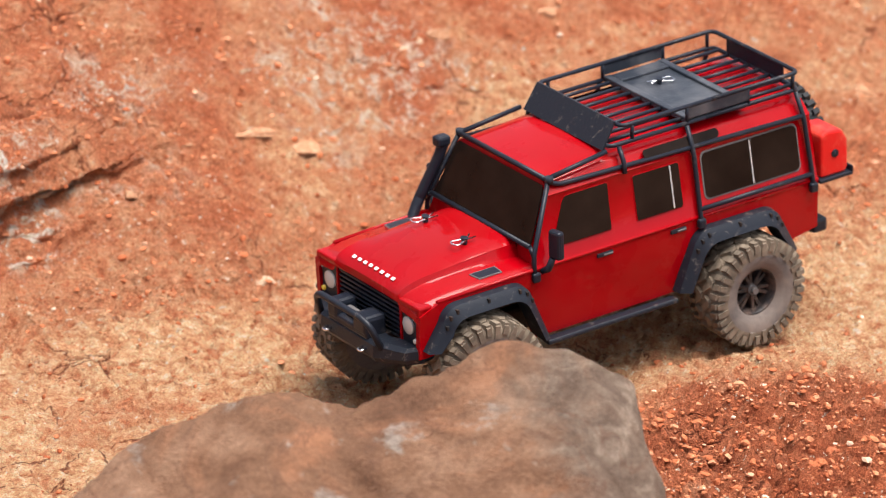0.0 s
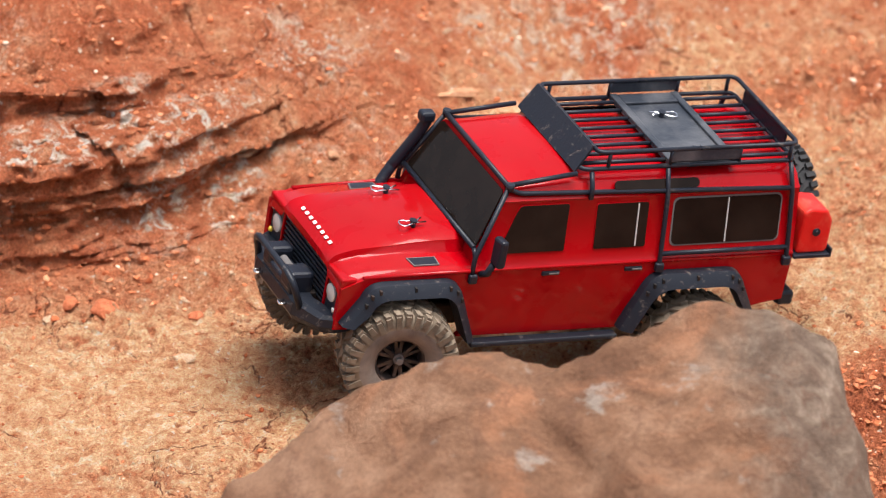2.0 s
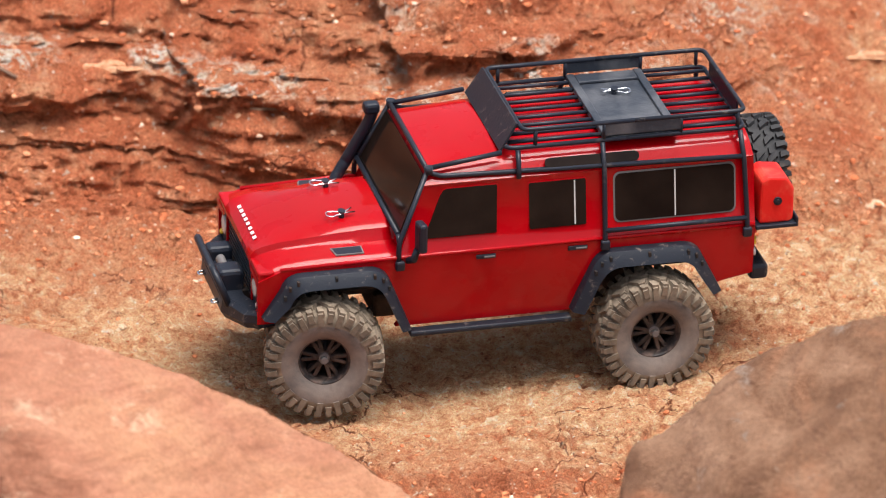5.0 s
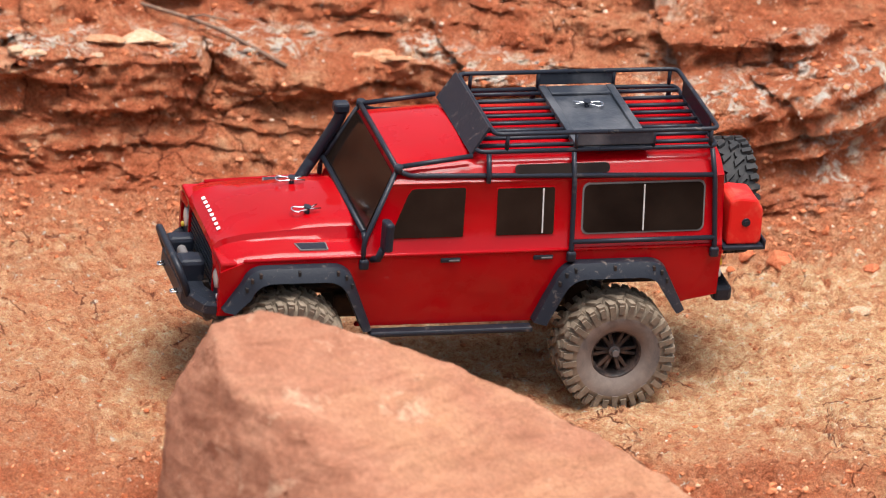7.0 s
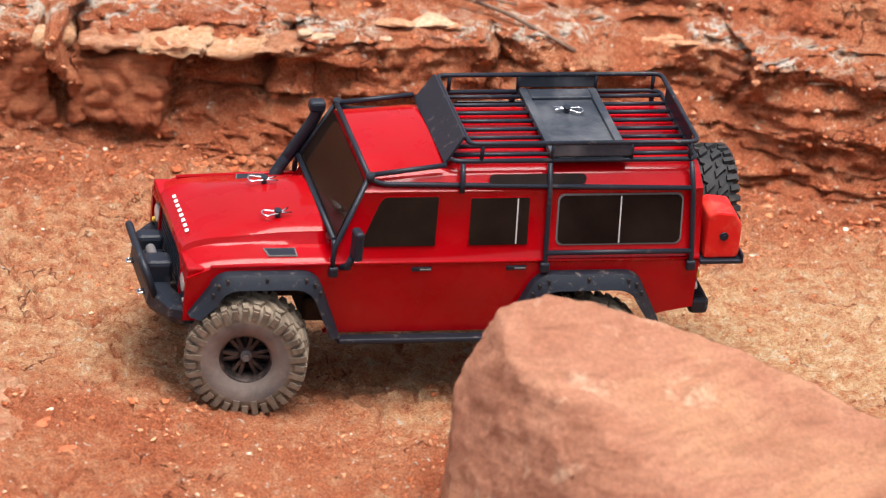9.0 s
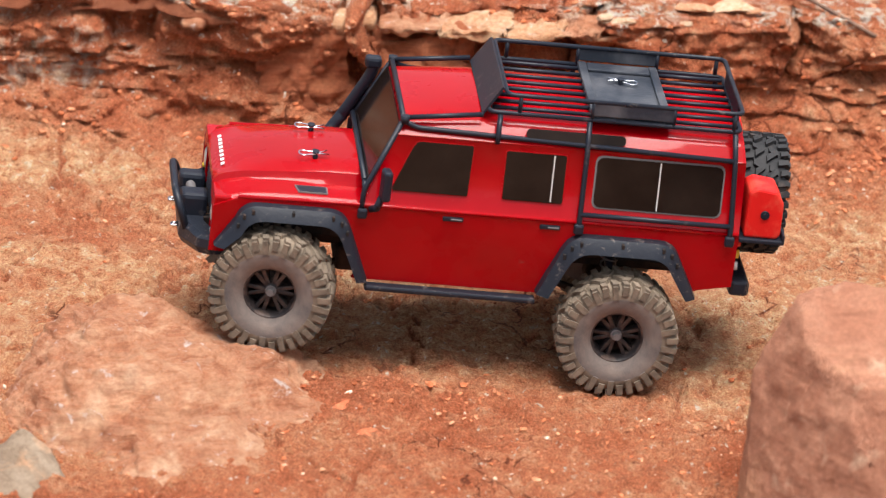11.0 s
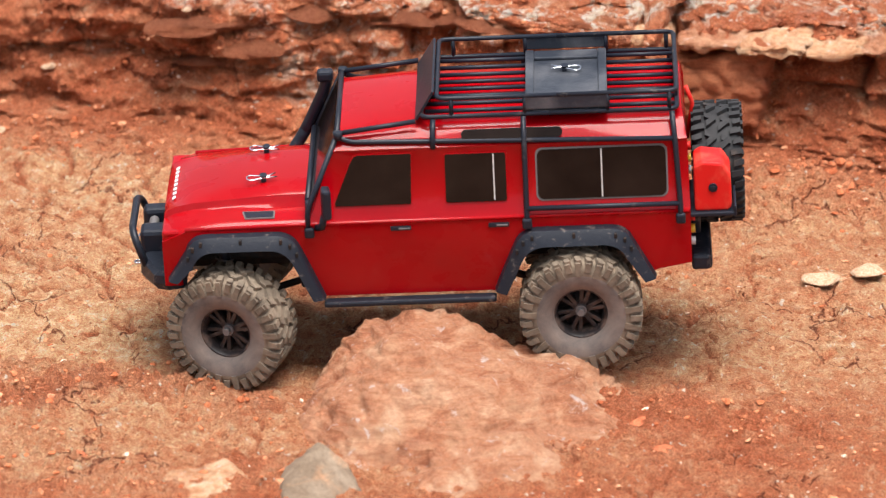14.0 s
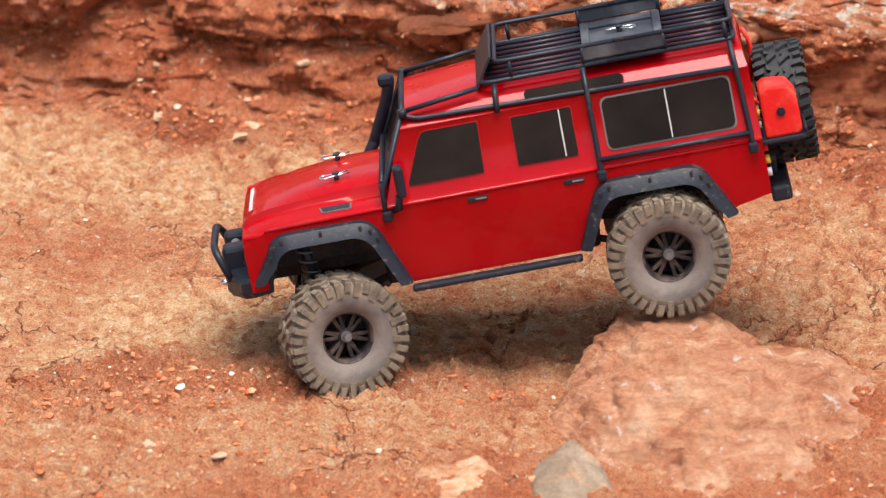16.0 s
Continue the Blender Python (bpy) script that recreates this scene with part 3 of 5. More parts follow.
def tube(bm, pts, r=0.0024, seg=8, caps=True):
    """A round bar bent along the given points."""
    pts = [Vector(p) for p in pts]
    rings = []
    ref = None
    for i, p in enumerate(pts):
        a = (p - pts[i - 1]).normalized() if i else (pts[1] - p).normalized()
        b = (pts[i + 1] - p).normalized() if i < len(pts) - 1 else a
        d = (a + b).normalized()
        if ref is None:
            ref = Vector((0, 0, 1)) if abs(d.z) < 0.9 else Vector((1, 0, 0))
        u = (ref - d * ref.dot(d)).normalized()
        ref = u
        w = d.cross(u)
        k = 1 / max(0.6, a.dot(d))
        side = (b - a)
        side = side.normalized() if side.length > 1e-4 else None
        ring = []
        for j in range(seg):
            o = (u * math.cos(2 * math.pi * j / seg) + w * math.sin(2 * math.pi * j / seg)) * r
            if side is not None:
                o += side * (o.dot(side) * (k - 1))
            ring.append(bm.verts.new(p + o))
        rings.append(ring)
    for a, b in zip(rings, rings[1:]):
        for j in range(seg):
            f = bm.faces.new((a[j], a[(j + 1) % seg], b[(j + 1) % seg], b[j]))
            f.smooth = True
    if caps:
        bm.faces.new(rings[0][::-1])
        bm.faces.new(rings[-1])


def bend(pts, r, n=4):
    """Rounds the corners of a polyline."""
    out = [Vector(pts[0])]
    for a, b, c in zip(pts, pts[1:], pts[2:]):
        a, b, c = Vector(a), Vector(b), Vector(c)
        p, q = b + (a - b).normalized() * r, b + (c - b).normalized() * r
        for i in range(n + 1):
            t = i / n
            out.append(p * (1 - t) ** 2 + b * 2 * t * (1 - t) + q * t * t)
    out.append(Vector(pts[-1]))
    return out


def slab(bm, outline, thick, place, bev=0.0):
    """A plate: a 2D outline given a thickness; place maps (u, v, w) into space."""
    n = len(outline)
    a = [bm.verts.new(place(u, v, 0.0)) for u, v in outline]
    b = [bm.verts.new(place(u, v, thick)) for u, v in outline]
    bm.faces.new(a[::-1])
    bm.faces.new(b)
    for i in range(n):
        bm.faces.new((a[i], a[(i + 1) % n], b[(i + 1) % n], b[i]))


def rounded(x0, x1, z0, z1, r, n=4):
    out = []
    for cx, cz, s in ((x1 - r, z1 - r, 0), (x0 + r, z1 - r, 90), (x0 + r, z0 + r, 180), (x1 - r, z0 + r, 270)):
        for i in range(n + 1):
            a = radians(s + 90 * i / n)
            out.append((cx + r * math.cos(a), cz + r * math.sin(a)))
    return out


def side_y(z):
    """Half width of the body at height z: slightly bowed below the belt line, leaning in above it."""
    if z < 0.171:
        return 0.0905 - 0.0045 * ((0.168 - z) / 0.07) ** 2
    return 0.0892 - 0.0110 * (z - 0.176) / 0.060


truck = new("model_truck")
tagged(truck, "red radio-controlled off-road truck with black roof rack and dusty tyres", "model truck")


def arch(x, z, w, h, lean_f, lean_r, n=6):
    """Wheel-arch outline from front foot to rear foot."""
    pts = [(x + w + lean_f, z), (x + w * 0.72, z + h), (x - w * 0.72, z + h), (x - w - lean_r, z)]
    out = [pts[0]]
    for a, b, c in zip(pts, pts[1:], pts[2:]):
        a, b, c = Vector(a), Vector(b), Vector(c)
        p, q = b + (a - b).normalized() * 0.016, b + (c - b).normalized() * 0.016
        for i in range(n + 1):
            t = i / n
            o = p * (1 - t) ** 2 + b * 2 * t * (1 - t) + q * t * t
            out.append((o.x, o.y))
    out.append(pts[-1])
    return out


F_IN, F_OUT = arch(0.149, 0.100, 0.056, 0.053, 0.000, 0.008), arch(0.149, 0.098, 0.066, 0.0675, 0.000, 0.009)
F_IN[0], F_OUT[0] = (0.2085, 0.1230), (0.2180, 0.1220)
R_IN, R_OUT = arch(-0.155, 0.100, 0.058, 0.047, 0.005, 0.004), arch(-0.155, 0.100, 0.068, 0.0610, 0.006, 0.005)
R_IN[-1], R_OUT[-1] = (-0.2190, 0.1080), (-0.2295, 0.1080)


def lower_side(sign):
    top = 0.1705
    outline = [(0.2215, top - 0.012), (0.2215, 0.113)] + [(x, max(z, 0.100)) for x, z in F_IN] + [(0.088, 0.0965), (-0.088, 0.0965)]
    outline += [(x, max(z, 0.100)) for x, z in R_IN] + [(-0.232, 0.113), (-0.262, 0.119), (-0.262, top), (0.095, top), (0.20, top - 0.003)]
    bm = bmesh.new()
    n = len(outline)
    # a strip of extra points is not needed: the face is filled, then bowed by height
    a = [bm.verts.new((x, sign * side_y(z), z)) for x, z in outline]
    b = [bm.verts.new((x, sign * (side_y(z) - 0.006), z)) for x, z in outline]
    for ring in (a, b):
        es = [bm.edges.get((ring[i], ring[(i + 1) % n])) or bm.edges.new((ring[i], ring[(i + 1) % n])) for i in range(n)]
        bmesh.ops.triangle_fill(bm, use_beauty=True, edges=es)
    for i in range(n):
        bm.faces.new((a[i], a[(i + 1) % n], b[(i + 1) % n], b[i]))
    return part("side_panel", bm, RED, truck)


def flare(inner, outer, sign):
    """Wheel-arch flare: a channel that stands out from the side, with screw heads."""
    bm = bmesh.new()
    n = len(inner)
    y0, y1, y2 = 0.088, 0.1035, 0.1065
    rows = []
    for k in range(n):
        (xi, zi), (xo, zo) = inner[k], outer[k]
        mx, mz = xi * 0.45 + xo * 0.55, zi * 0.45 + zo * 0.55
        ring = [(xo, y0, zo), (xo * 0.8 + mx * 0.2, y1 - 0.005, zo * 0.8 + mz * 0.2), (mx, y1 - 0.001, mz), (xi, y2, zi), (xi, y2 - 0.006, zi - 0.001), (xi, y0 - 0.006, zi)]
        rows.append([bm.verts.new((x, sign * y, z)) for x, y, z in ring])
    for a, b in zip(rows, rows[1:]):
        for j in range(len(a) - 1):
            bm.faces.new((a[j], a[j + 1], b[j + 1], b[j]))
    ob = part("wheel_arch_flare", bm, BLACK_WORN, truck, "scuffed black plastic flare with screw heads", smooth=True)
    steps = 7
    for s in range(steps):
        t = (s + 0.5) / steps * (n - 1)
        i = min(int(t), n - 2)
        w = t - i
        x = outer[i][0] * (1 - w) + outer[i + 1][0] * w
        z = outer[i][1] * (1 - w) + outer[i + 1][1] * w
        xi = inner[i][0] * (1 - w) + inner[i + 1][0] * w
        zi = inner[i][1] * (1 - w) + inner[i + 1][1] * w
        p = Vector((x * 0.62 + xi * 0.38, sign * (y1 - 0.002), z * 0.62 + zi * 0.38))
        bm = bmesh.new()
        box(bm, -0.0013, 0.0013, -0.002, 0.0022, -0.0022, 0.0022, 0.0004, Matrix.Translation(p))
        part("screw_head", bm, DARK, ob)
    return ob


for sgn in (1, -1):
    lower_side(sgn)
    flare(F_IN, F_OUT, sgn)
    flare(R_IN, R_OUT, sgn)


def cabin():
    """Upper body from the belt line to the roof, windscreen leaning back."""
    half = [(0.0905, 0.1705), (0.0915, 0.1725), (0.0892, 0.1755), (0.0782, 0.2360), (0.0795, 0.2385), (0.0770, 0.2405), (0.0715, 0.2500), (0.0640, 0.2560), (0.0500, 0.2595), (0.0250, 0.2612), (0.0, 0.2618)]
    ring = [(y, z) for y, z in half] + [(-y, z) for y, z in half[-2::-1]]

    def x_front(z):
        return 0.0845 if z < 0.188 else 0.0845 - (z - 0.188) * 0.44

    def x_rear(z):
        return -0.2620 + max(0.0, z - 0.23) * 0.16

    bm = bmesh.new()
    sections = []
    for s in (0.0, 0.012, 0.3, 0.6, 0.80, 0.93, 1.0):
        sec = []
        for y, z in ring:
            drop = 0.0
            if z > 0.244:  # the roof falls towards the windscreen
                drop = (z - 0.244) * (0.10 if s < 0.9 else 0.50 * (s - 0.78) / 0.22 + 0.05)
            zz = z - drop
            k = 0.985 if s == 0.0 else 1.0
            sec.append(bm.verts.new((x_rear(z) + (x_front(zz) - x_rear(z)) * s, y * k, zz)))
        sections.append(sec)
    for a, b in zip(sections, sections[1:]):
        for i in range(len(ring) - 1):
            bm.faces.new((a[i], a[i + 1], b[i + 1], b[i]))
    bm.faces.new(sections[0])
    bm.faces.new(sections[-1][::-1])
    return part("cabin", bm, RED, truck, smooth=True)


cabin()


def bonnet():
    """Bonnet with its raised middle, wing tops and rounded nose."""
    half = [(0.0, 0.0), (0.030, -0.0005), (0.047, -0.002), (0.0545, -0.0065), (0.0565, -0.0120), (0.0600, -0.0135), (0.0800, -0.0150), (0.0870, -0.0185), (0.0903, -0.0245)]
    xs = [(0.0830, 0.1930), (0.0985, 0.1935), (0.115, 0.1940), (0.135, 0.1935), (0.165, 0.1910), (0.195, 0.1868), (0.210, 0.1838), (0.217, 0.1808), (0.2212, 0.1755), (0.2220, 0.1690)]
    bm = bmesh.new()
    rows = []
    for i, (x, top) in enumerate(xs):
        k = max(0.0, (i - 6) / 3)
        row = []
        for y, dz in half:
            wing = min(top + dz, 0.1795 + dz + 0.0095 - max(0.0, x - 0.2) * 0.14 - 0.006 * k)
            fall = float(np.interp(x, [0.083, 0.12, 0.165, 0.195, 0.210, 0.217, 0.2220], [0.0005, 0.0018, 0.0030, 0.0040, 0.0058, 0.0070, 0.0050]))
            z = top - fall + dz * (1 - 0.55 * k)
            z = wing if y > 0.058 else max(z, wing) if y > 0.05 else z
            row.append((x, y * (1 - 0.012 * k), z))
        rows.append(row)
    verts = [[bm.verts.new(p) for p in [(x, -y, z) for x, y, z in r[:0:-1]] + r] for r in rows]
    for a, b in zip(verts, verts[1:]):
        for i in range(len(a) - 1):
            bm.faces.new((a[i], a[i + 1], b[i + 1], b[i]))
    hood = part("bonnet", bm, RED_WORN, truck, "glossy red bonnet with chipped front edge", smooth=True)
    for sign in (1, -1):
        bm = bmesh.new()  # wing-top air vent
        slab(bm, [(0.118, 0.068), (0.148, 0.068), (0.145, 0.081), (0.118, 0.081)], 0.0012, lambda u, v, w: (u, sign * v, 0.1750 - (v - 0.068) * 0.09 + w))
        part("wing_vent", bm, GREYTRIM, hood)
        bm = bmesh.new()
        slab(bm, [(0.1193, 0.0692), (0.1465, 0.0692), (0.1440, 0.0798), (0.1193, 0.0798)], 0.0012, lambda u, v, w: (u, sign * v, 0.1754 - (v - 0.068) * 0.09 + w))
        part("vent_mesh", bm, BLACK, hood)
    # raised white lettering on the nose, kept as plain blocks
    for k in range(8):
        bm = bmesh.new()
        y = 0.036 - k * 0.0103
        vs = box(bm, -0.0018, 0.0018, -0.0024, 0.0024, -0.0003, 0.0006, 0.0002)
        bmesh.ops.transform(bm, matrix=Matrix.Translation((0.2125, y * 0.92, 0.1778 - abs(y) * 0.02)) @ Matrix.Rotation(radians(27), 4, "Y"), verts=vs)
        part("letter_block", bm, WHITE, hood)
    return hood


bonnet()


def body_clip(at, turn):
    """A black post with a bent wire pin through it."""
    bm = bmesh.new()
    tube(bm, [(0, 0, -0.006), (0, 0, 0.005)], 0.0024)
    tube(bm, [(0, 0, 0.004), (0, 0, 0.0056)], 0.0034)
    post = part("clip_post", bm, BLACK, truck)
    post.matrix_basis = Matrix.Translation(at) @ Matrix.Rotation(radians(turn), 4, "Z") @ Matrix.Diagonal((1.05, 1.35, 0.95, 1))
    bm = bmesh.new()
    loop = [(-0.012, 0.0018, 0.003), (-0.002, 0.0012, 0.003), (0.006, 0.003, 0.003)]
    loop += [(0.0105 + 0.0042 * math.cos(a), 0.0042 * math.sin(a), 0.003) for a in [radians(v) for v in range(130, -131, -26)]]
    loop += [(0.004, -0.0022, 0.0032), (-0.003, 0.0, 0.0034), (-0.007, -0.002, 0.0034), (-0.011, -0.004, 0.0036)]
    tube(bm, loop, 0.00075, 6)
    part("wire_pin", bm, STEEL, post, "bright wire pin")


body_clip((0.129, 0.034, 0.1925), 8)
body_clip((0.129, -0.032, 0.1925), -6)


def front_face():
    bm = bmesh.new()  # red surround
    box(bm, 0.205, 0.2215, -0.0885, 0.0885, 0.1610, 0.1675, 0.002)
    box(bm, 0.205, 0.2212, -0.0885, -0.0835, 0.113, 0.165, 0.001)
    box(bm, 0.205, 0.2212, 0.0835, 0.0885, 0.113, 0.165, 0.001)
    box(bm, 0.205, 0.2205, -0.0560, -0.0530, 0.122, 0.165, 0.001)
    box(bm, 0.205, 0.2205, 0.0530, 0.0560, 0.122, 0.165, 0.001)
    part("nose_panel", bm, RED, truck)
    bm = bmesh.new()
    box(bm, 0.196, 0.2130, -0.0530, 0.0530, 0.116, 0.1635, 0.001)
    grille = part("grille", bm, DARK, truck)
    for k in range(8):
        bm = bmesh.new()
        box(bm, 0.2130, 0.2185, -0.0530, 0.0530, 0.1215 + k * 0.0050, 0.1240 + k * 0.0050, 0.0006)
        part("grille_slat", bm, BLACK, grille)
    for s in (1, -1):
        bm = bmesh.new()
        box(bm, 0.200, 0.2190, s * 0.0695 - 0.0138, s * 0.0695 + 0.0138, 0.119, 0.1630, 0.002)
        lamp = part("headlamp", bm, BLACK, truck, "round headlamp in a black panel")
        for dy, dz, r, mt, nm in ((-0.002, 0.0, 0.0092, LENS, "lamp_lens"), (0.0095, 0.012, 0.0028, LENS, "side_lamp"), (0.0095, -0.013, 0.0028, AMBER if s < 0 else LENS, "turn_signal")):
            bm = bmesh.new()
            rings = []
            for x, k in ((0.2185, 1.0), (0.2205, 0.98), (0.2215, 0.7), (0.2219, 0.0)):
                rings.append([bm.verts.new((x, s * (0.0695 + dy) + r * k * math.cos(a), 0.1425 + dz + r * k * math.sin(a))) for a in [i * math.pi / 10 for i in range(20)]] if k else [bm.verts.new((x, s * (0.0695 + dy), 0.1425 + dz))])
            for a, b in zip(rings, rings[1:]):
                for i in range(20):
                    if len(b) == 1:
                        bm.faces.new((a[i], a[(i + 1) % 20], b[0]))
                    else:
                        bm.faces.new((a[i], a[(i + 1) % 20], b[(i + 1) % 20], b[i]))
            part(nm, bm, mt, lamp, smooth=True)


front_face()


def front_bumper():
    bm = bmesh.new()
    # swept beam: wide at the middle, ends drawn back and cut up
    sec = [(-0.086, 0.222, 0.110), (-0.078, 0.233, 0.108), (-0.045, 0.247, 0.104), (0.045, 0.247, 0.104), (0.078, 0.233, 0.108), (0.086, 0.222, 0.110)]
    rows = []
    for y, x, z in sec:
        d = 0.020 if abs(y) < 0.06 else 0.016
        rows.append([bm.verts.new(p) for p in ((x - 0.020, y, z), (x - 0.004, y, z - 0.002), (x, y, z + 0.004), (x - 0.001, y, z + d - 0.004), (x - 0.006, y, z + d), (x - 0.022, y, z + d))])
    for a, b in zip(rows, rows[1:]):
        for i in range(6):
            bm.faces.new((a[i], a[(i + 1) % 6], b[(i + 1) % 6], b[i]))
    bm.faces.new(rows[0])
    bm.faces.new(rows[-1][::-1])
    bumper = part("front_bumper", bm, BLACK_WORN, truck, "scuffed black winch bumper")
    bm = bmesh.new()
    tube(bm, bend([(0.241, 0.052, 0.118), (0.250, 0.046, 0.142), (0.253, 0.034, 0.1485), (0.253, -0.034, 0.1485), (0.250, -0.046, 0.142), (0.241, -0.052, 0.118)], 0.006), 0.0036)
    part("bull_bar", bm, BLACK_WORN, bumper)
    bm = bmesh.new()
    box(bm, 0.222, 0.246, -0.034, 0.034, 0.121, 0.131, 0.003)
    box(bm, 0.222, 0.247, 0.010, 0.034, 0.124, 0.144, 0.004)
    box(bm, 0.222, 0.247, -0.034, -0.016, 0.124, 0.144, 0.004)
    winch = part("winch", bm, BLACK, bumper)
    bm = bmesh.new()
    tube(bm, [(0.236, -0.010, 0.136), (0.236, 0.008, 0.136)], 0.0046, 14)
    part("winch_drum", bm, GREYTRIM, winch, "grey winch drum", smooth=True)
    for s in (1, -1):
        bm = bmesh.new()
        tube(bm, bend([(0.243, s * 0.030 - 0.003, 0.113), (0.253, s * 0.030 - 0.003, 0.112), (0.253, s * 0.030 + 0.003, 0.112), (0.243, s * 0.030 + 0.003, 0.113)], 0.002), 0.0014, 6)
        part("tow_ring", bm, STEEL, bumper)


front_bumper()


def side_pane(name, outline, sign, parent=None, mat=GLASS, proud=0.0012, thick=0.0012):
    bm = bmesh.new()
    slab(bm, outline, thick, lambda u, v, w: (u, sign * (side_y(v) + proud - thick + w), v))
    return part(name, bm, mat, parent or truck)


def grown(outline, d):
    cx = sum(p[0] for p in outline) / len(outline)
    cz = sum(p[1] for p in outline) / len(outline)
    w = max(p[0] for p in outline) - cx
    h = max(p[1] for p in outline) - cz
    return [(cx + (x - cx) * (1 + d / w), cz + (z - cz) * (1 + d / h)) for x, z in outline]


for sgn in (1, -1):
    front = [(-0.0080, 0.1880), (-0.0095, 0.2315), (-0.0085, 0.2330), (0.0390, 0.2330), (0.0425, 0.2318), (0.0460, 0.2270), (0.0615, 0.1895), (0.0605, 0.1870), (-0.0070, 0.1870)]
    midw = rounded(-0.0955, -0.0400, 0.1870, 0.2312, 0.002)
    rear = rounded(-0.2410, -0.1240, 0.1870, 0.2325, 0.006, 6)
    for o, d, mt in ((front, 0.0008, RED_WORN), (midw, 0.0008, RED_WORN), (rear, 0.0016, GREYTRIM)):
        seal = side_pane("window_frame", grown(o, d), sgn, None, mt, 0.0006)
        pane = side_pane("window_pane", o, sgn, seal, GLASS, 0.0012)
    for x, z0, z1 in ((-0.0843, 0.1885, 0.2306), (-0.1825, 0.1880, 0.2318)):
        bm = bmesh.new()
        slab(bm, [(x - 0.0006, z0), (x + 0.0006, z0), (x + 0.0006, z1), (x - 0.0006, z1)], 0.001, lambda u, v, w: (u, sgn * (side_y(v) + 0.0012 + w), v))
        part("window_divider", bm, LENS, truck, "thin pale window divider")
    # door handles
    for x in (0.0025, -0.0870):
        bm = bmesh.new()
        box(bm, x - 0.0095, x + 0.0095, sgn * 0.0908 - 0.0014, sgn * 0.0908 + 0.0014, 0.1622, 0.1665, 0.0008)
        h = part("door_handle", bm, BLACK, truck)
        bm = bmesh.new()
        box(bm, x - 0.0085, x + 0.0020, sgn * 0.0924 - 0.0006, sgn * 0.0924 + 0.0006, 0.1636, 0.1652, 0.0004)
        part("handle_lever", bm, GREYTRIM, h)
    # light strip in the curve of the roof edge
    bm = bmesh.new()
    slab(bm, rounded(-0.1480, -0.0560, -0.0048, 0.0048, 0.0044), 0.0012, lambda u, v, w: (u, sgn * (0.0735 - 0.50 * v + 0.0024 + w * 0.86), 0.2482 + 0.86 * v + w * 0.5))
    part("roof_light_panel", bm, GLASS, truck)
    # raised ridge added along the belt line, to draw the crease's highlight
    bm = bmesh.new()
    tube(bm, [(0.200, sgn * 0.0888, 0.1685), (0.095, sgn * 0.0903, 0.1712), (-0.261, sgn * 0.0903, 0.1718)], 0.0020, 10)
    part("belt_highlight_ridge", bm, RED, truck)
    # sill bar
    bm = bmesh.new()
    box(bm, -0.082, 0.076, sgn * 0.0915 - 0.006, sgn * 0.0915 + 0.006, 0.0892, 0.0945, 0.0018)
    part("rock_slider", bm, BLACK_WORN, truck, "scuffed black sill guard")
    # door mirror
    bm = bmesh.new()
    box(bm, -0.0045, 0.0040, -0.001, 0.015, -0.0125, 0.0170, 0.0028)
    mir = part("door_mirror", bm, BLACK, truck)
    mir.matrix_basis = Matrix.Translation((0.0700, sgn * 0.0960 - (0.0 if sgn > 0 else 0.014), 0.1950)) @ Matrix.Rotation(radians(8 * sgn), 4, "Z")
    bm = bmesh.new()
    tube(bm, [(0.002, 0.004 if sgn > 0 else 0.010, -0.012), (0.004, 0.0 if sgn > 0 else 0.014, -0.024), (0.008, -0.006 if sgn > 0 else 0.020, -0.027)], 0.0034)
    part("mirror_arm", bm, BLACK, mir)


def windscreen():
    def on_screen(y, s, w=0.0):
        z = 0.1915 + s * 0.0545
        return (0.0845 - (z - 0.188) * 0.44 + 0.0008 + w * 0.91, y, z + w * 0.4)
    bm = bmesh.new()
    o = [(-0.0815, 0.0), (0.0815, 0.0), (0.0725, 0.95), (0.0690, 1.0), (-0.0690, 1.0), (-0.0725, 0.95)]
    a = [bm.verts.new(on_screen(y, s, 0.0)) for y, s in o]
    b = [bm.verts.new(on_screen(y, s, 0.0014)) for y, s in o]
    bm.faces.new(a[::-1])
    bm.faces.new(b)
    for i in range(len(o)):
        bm.faces.new((a[i], a[(i + 1) % len(o)], b[(i + 1) % len(o)], b[i]))
    part("windscreen", bm, GLASS, truck, "dark tinted windscreen")


windscreen()


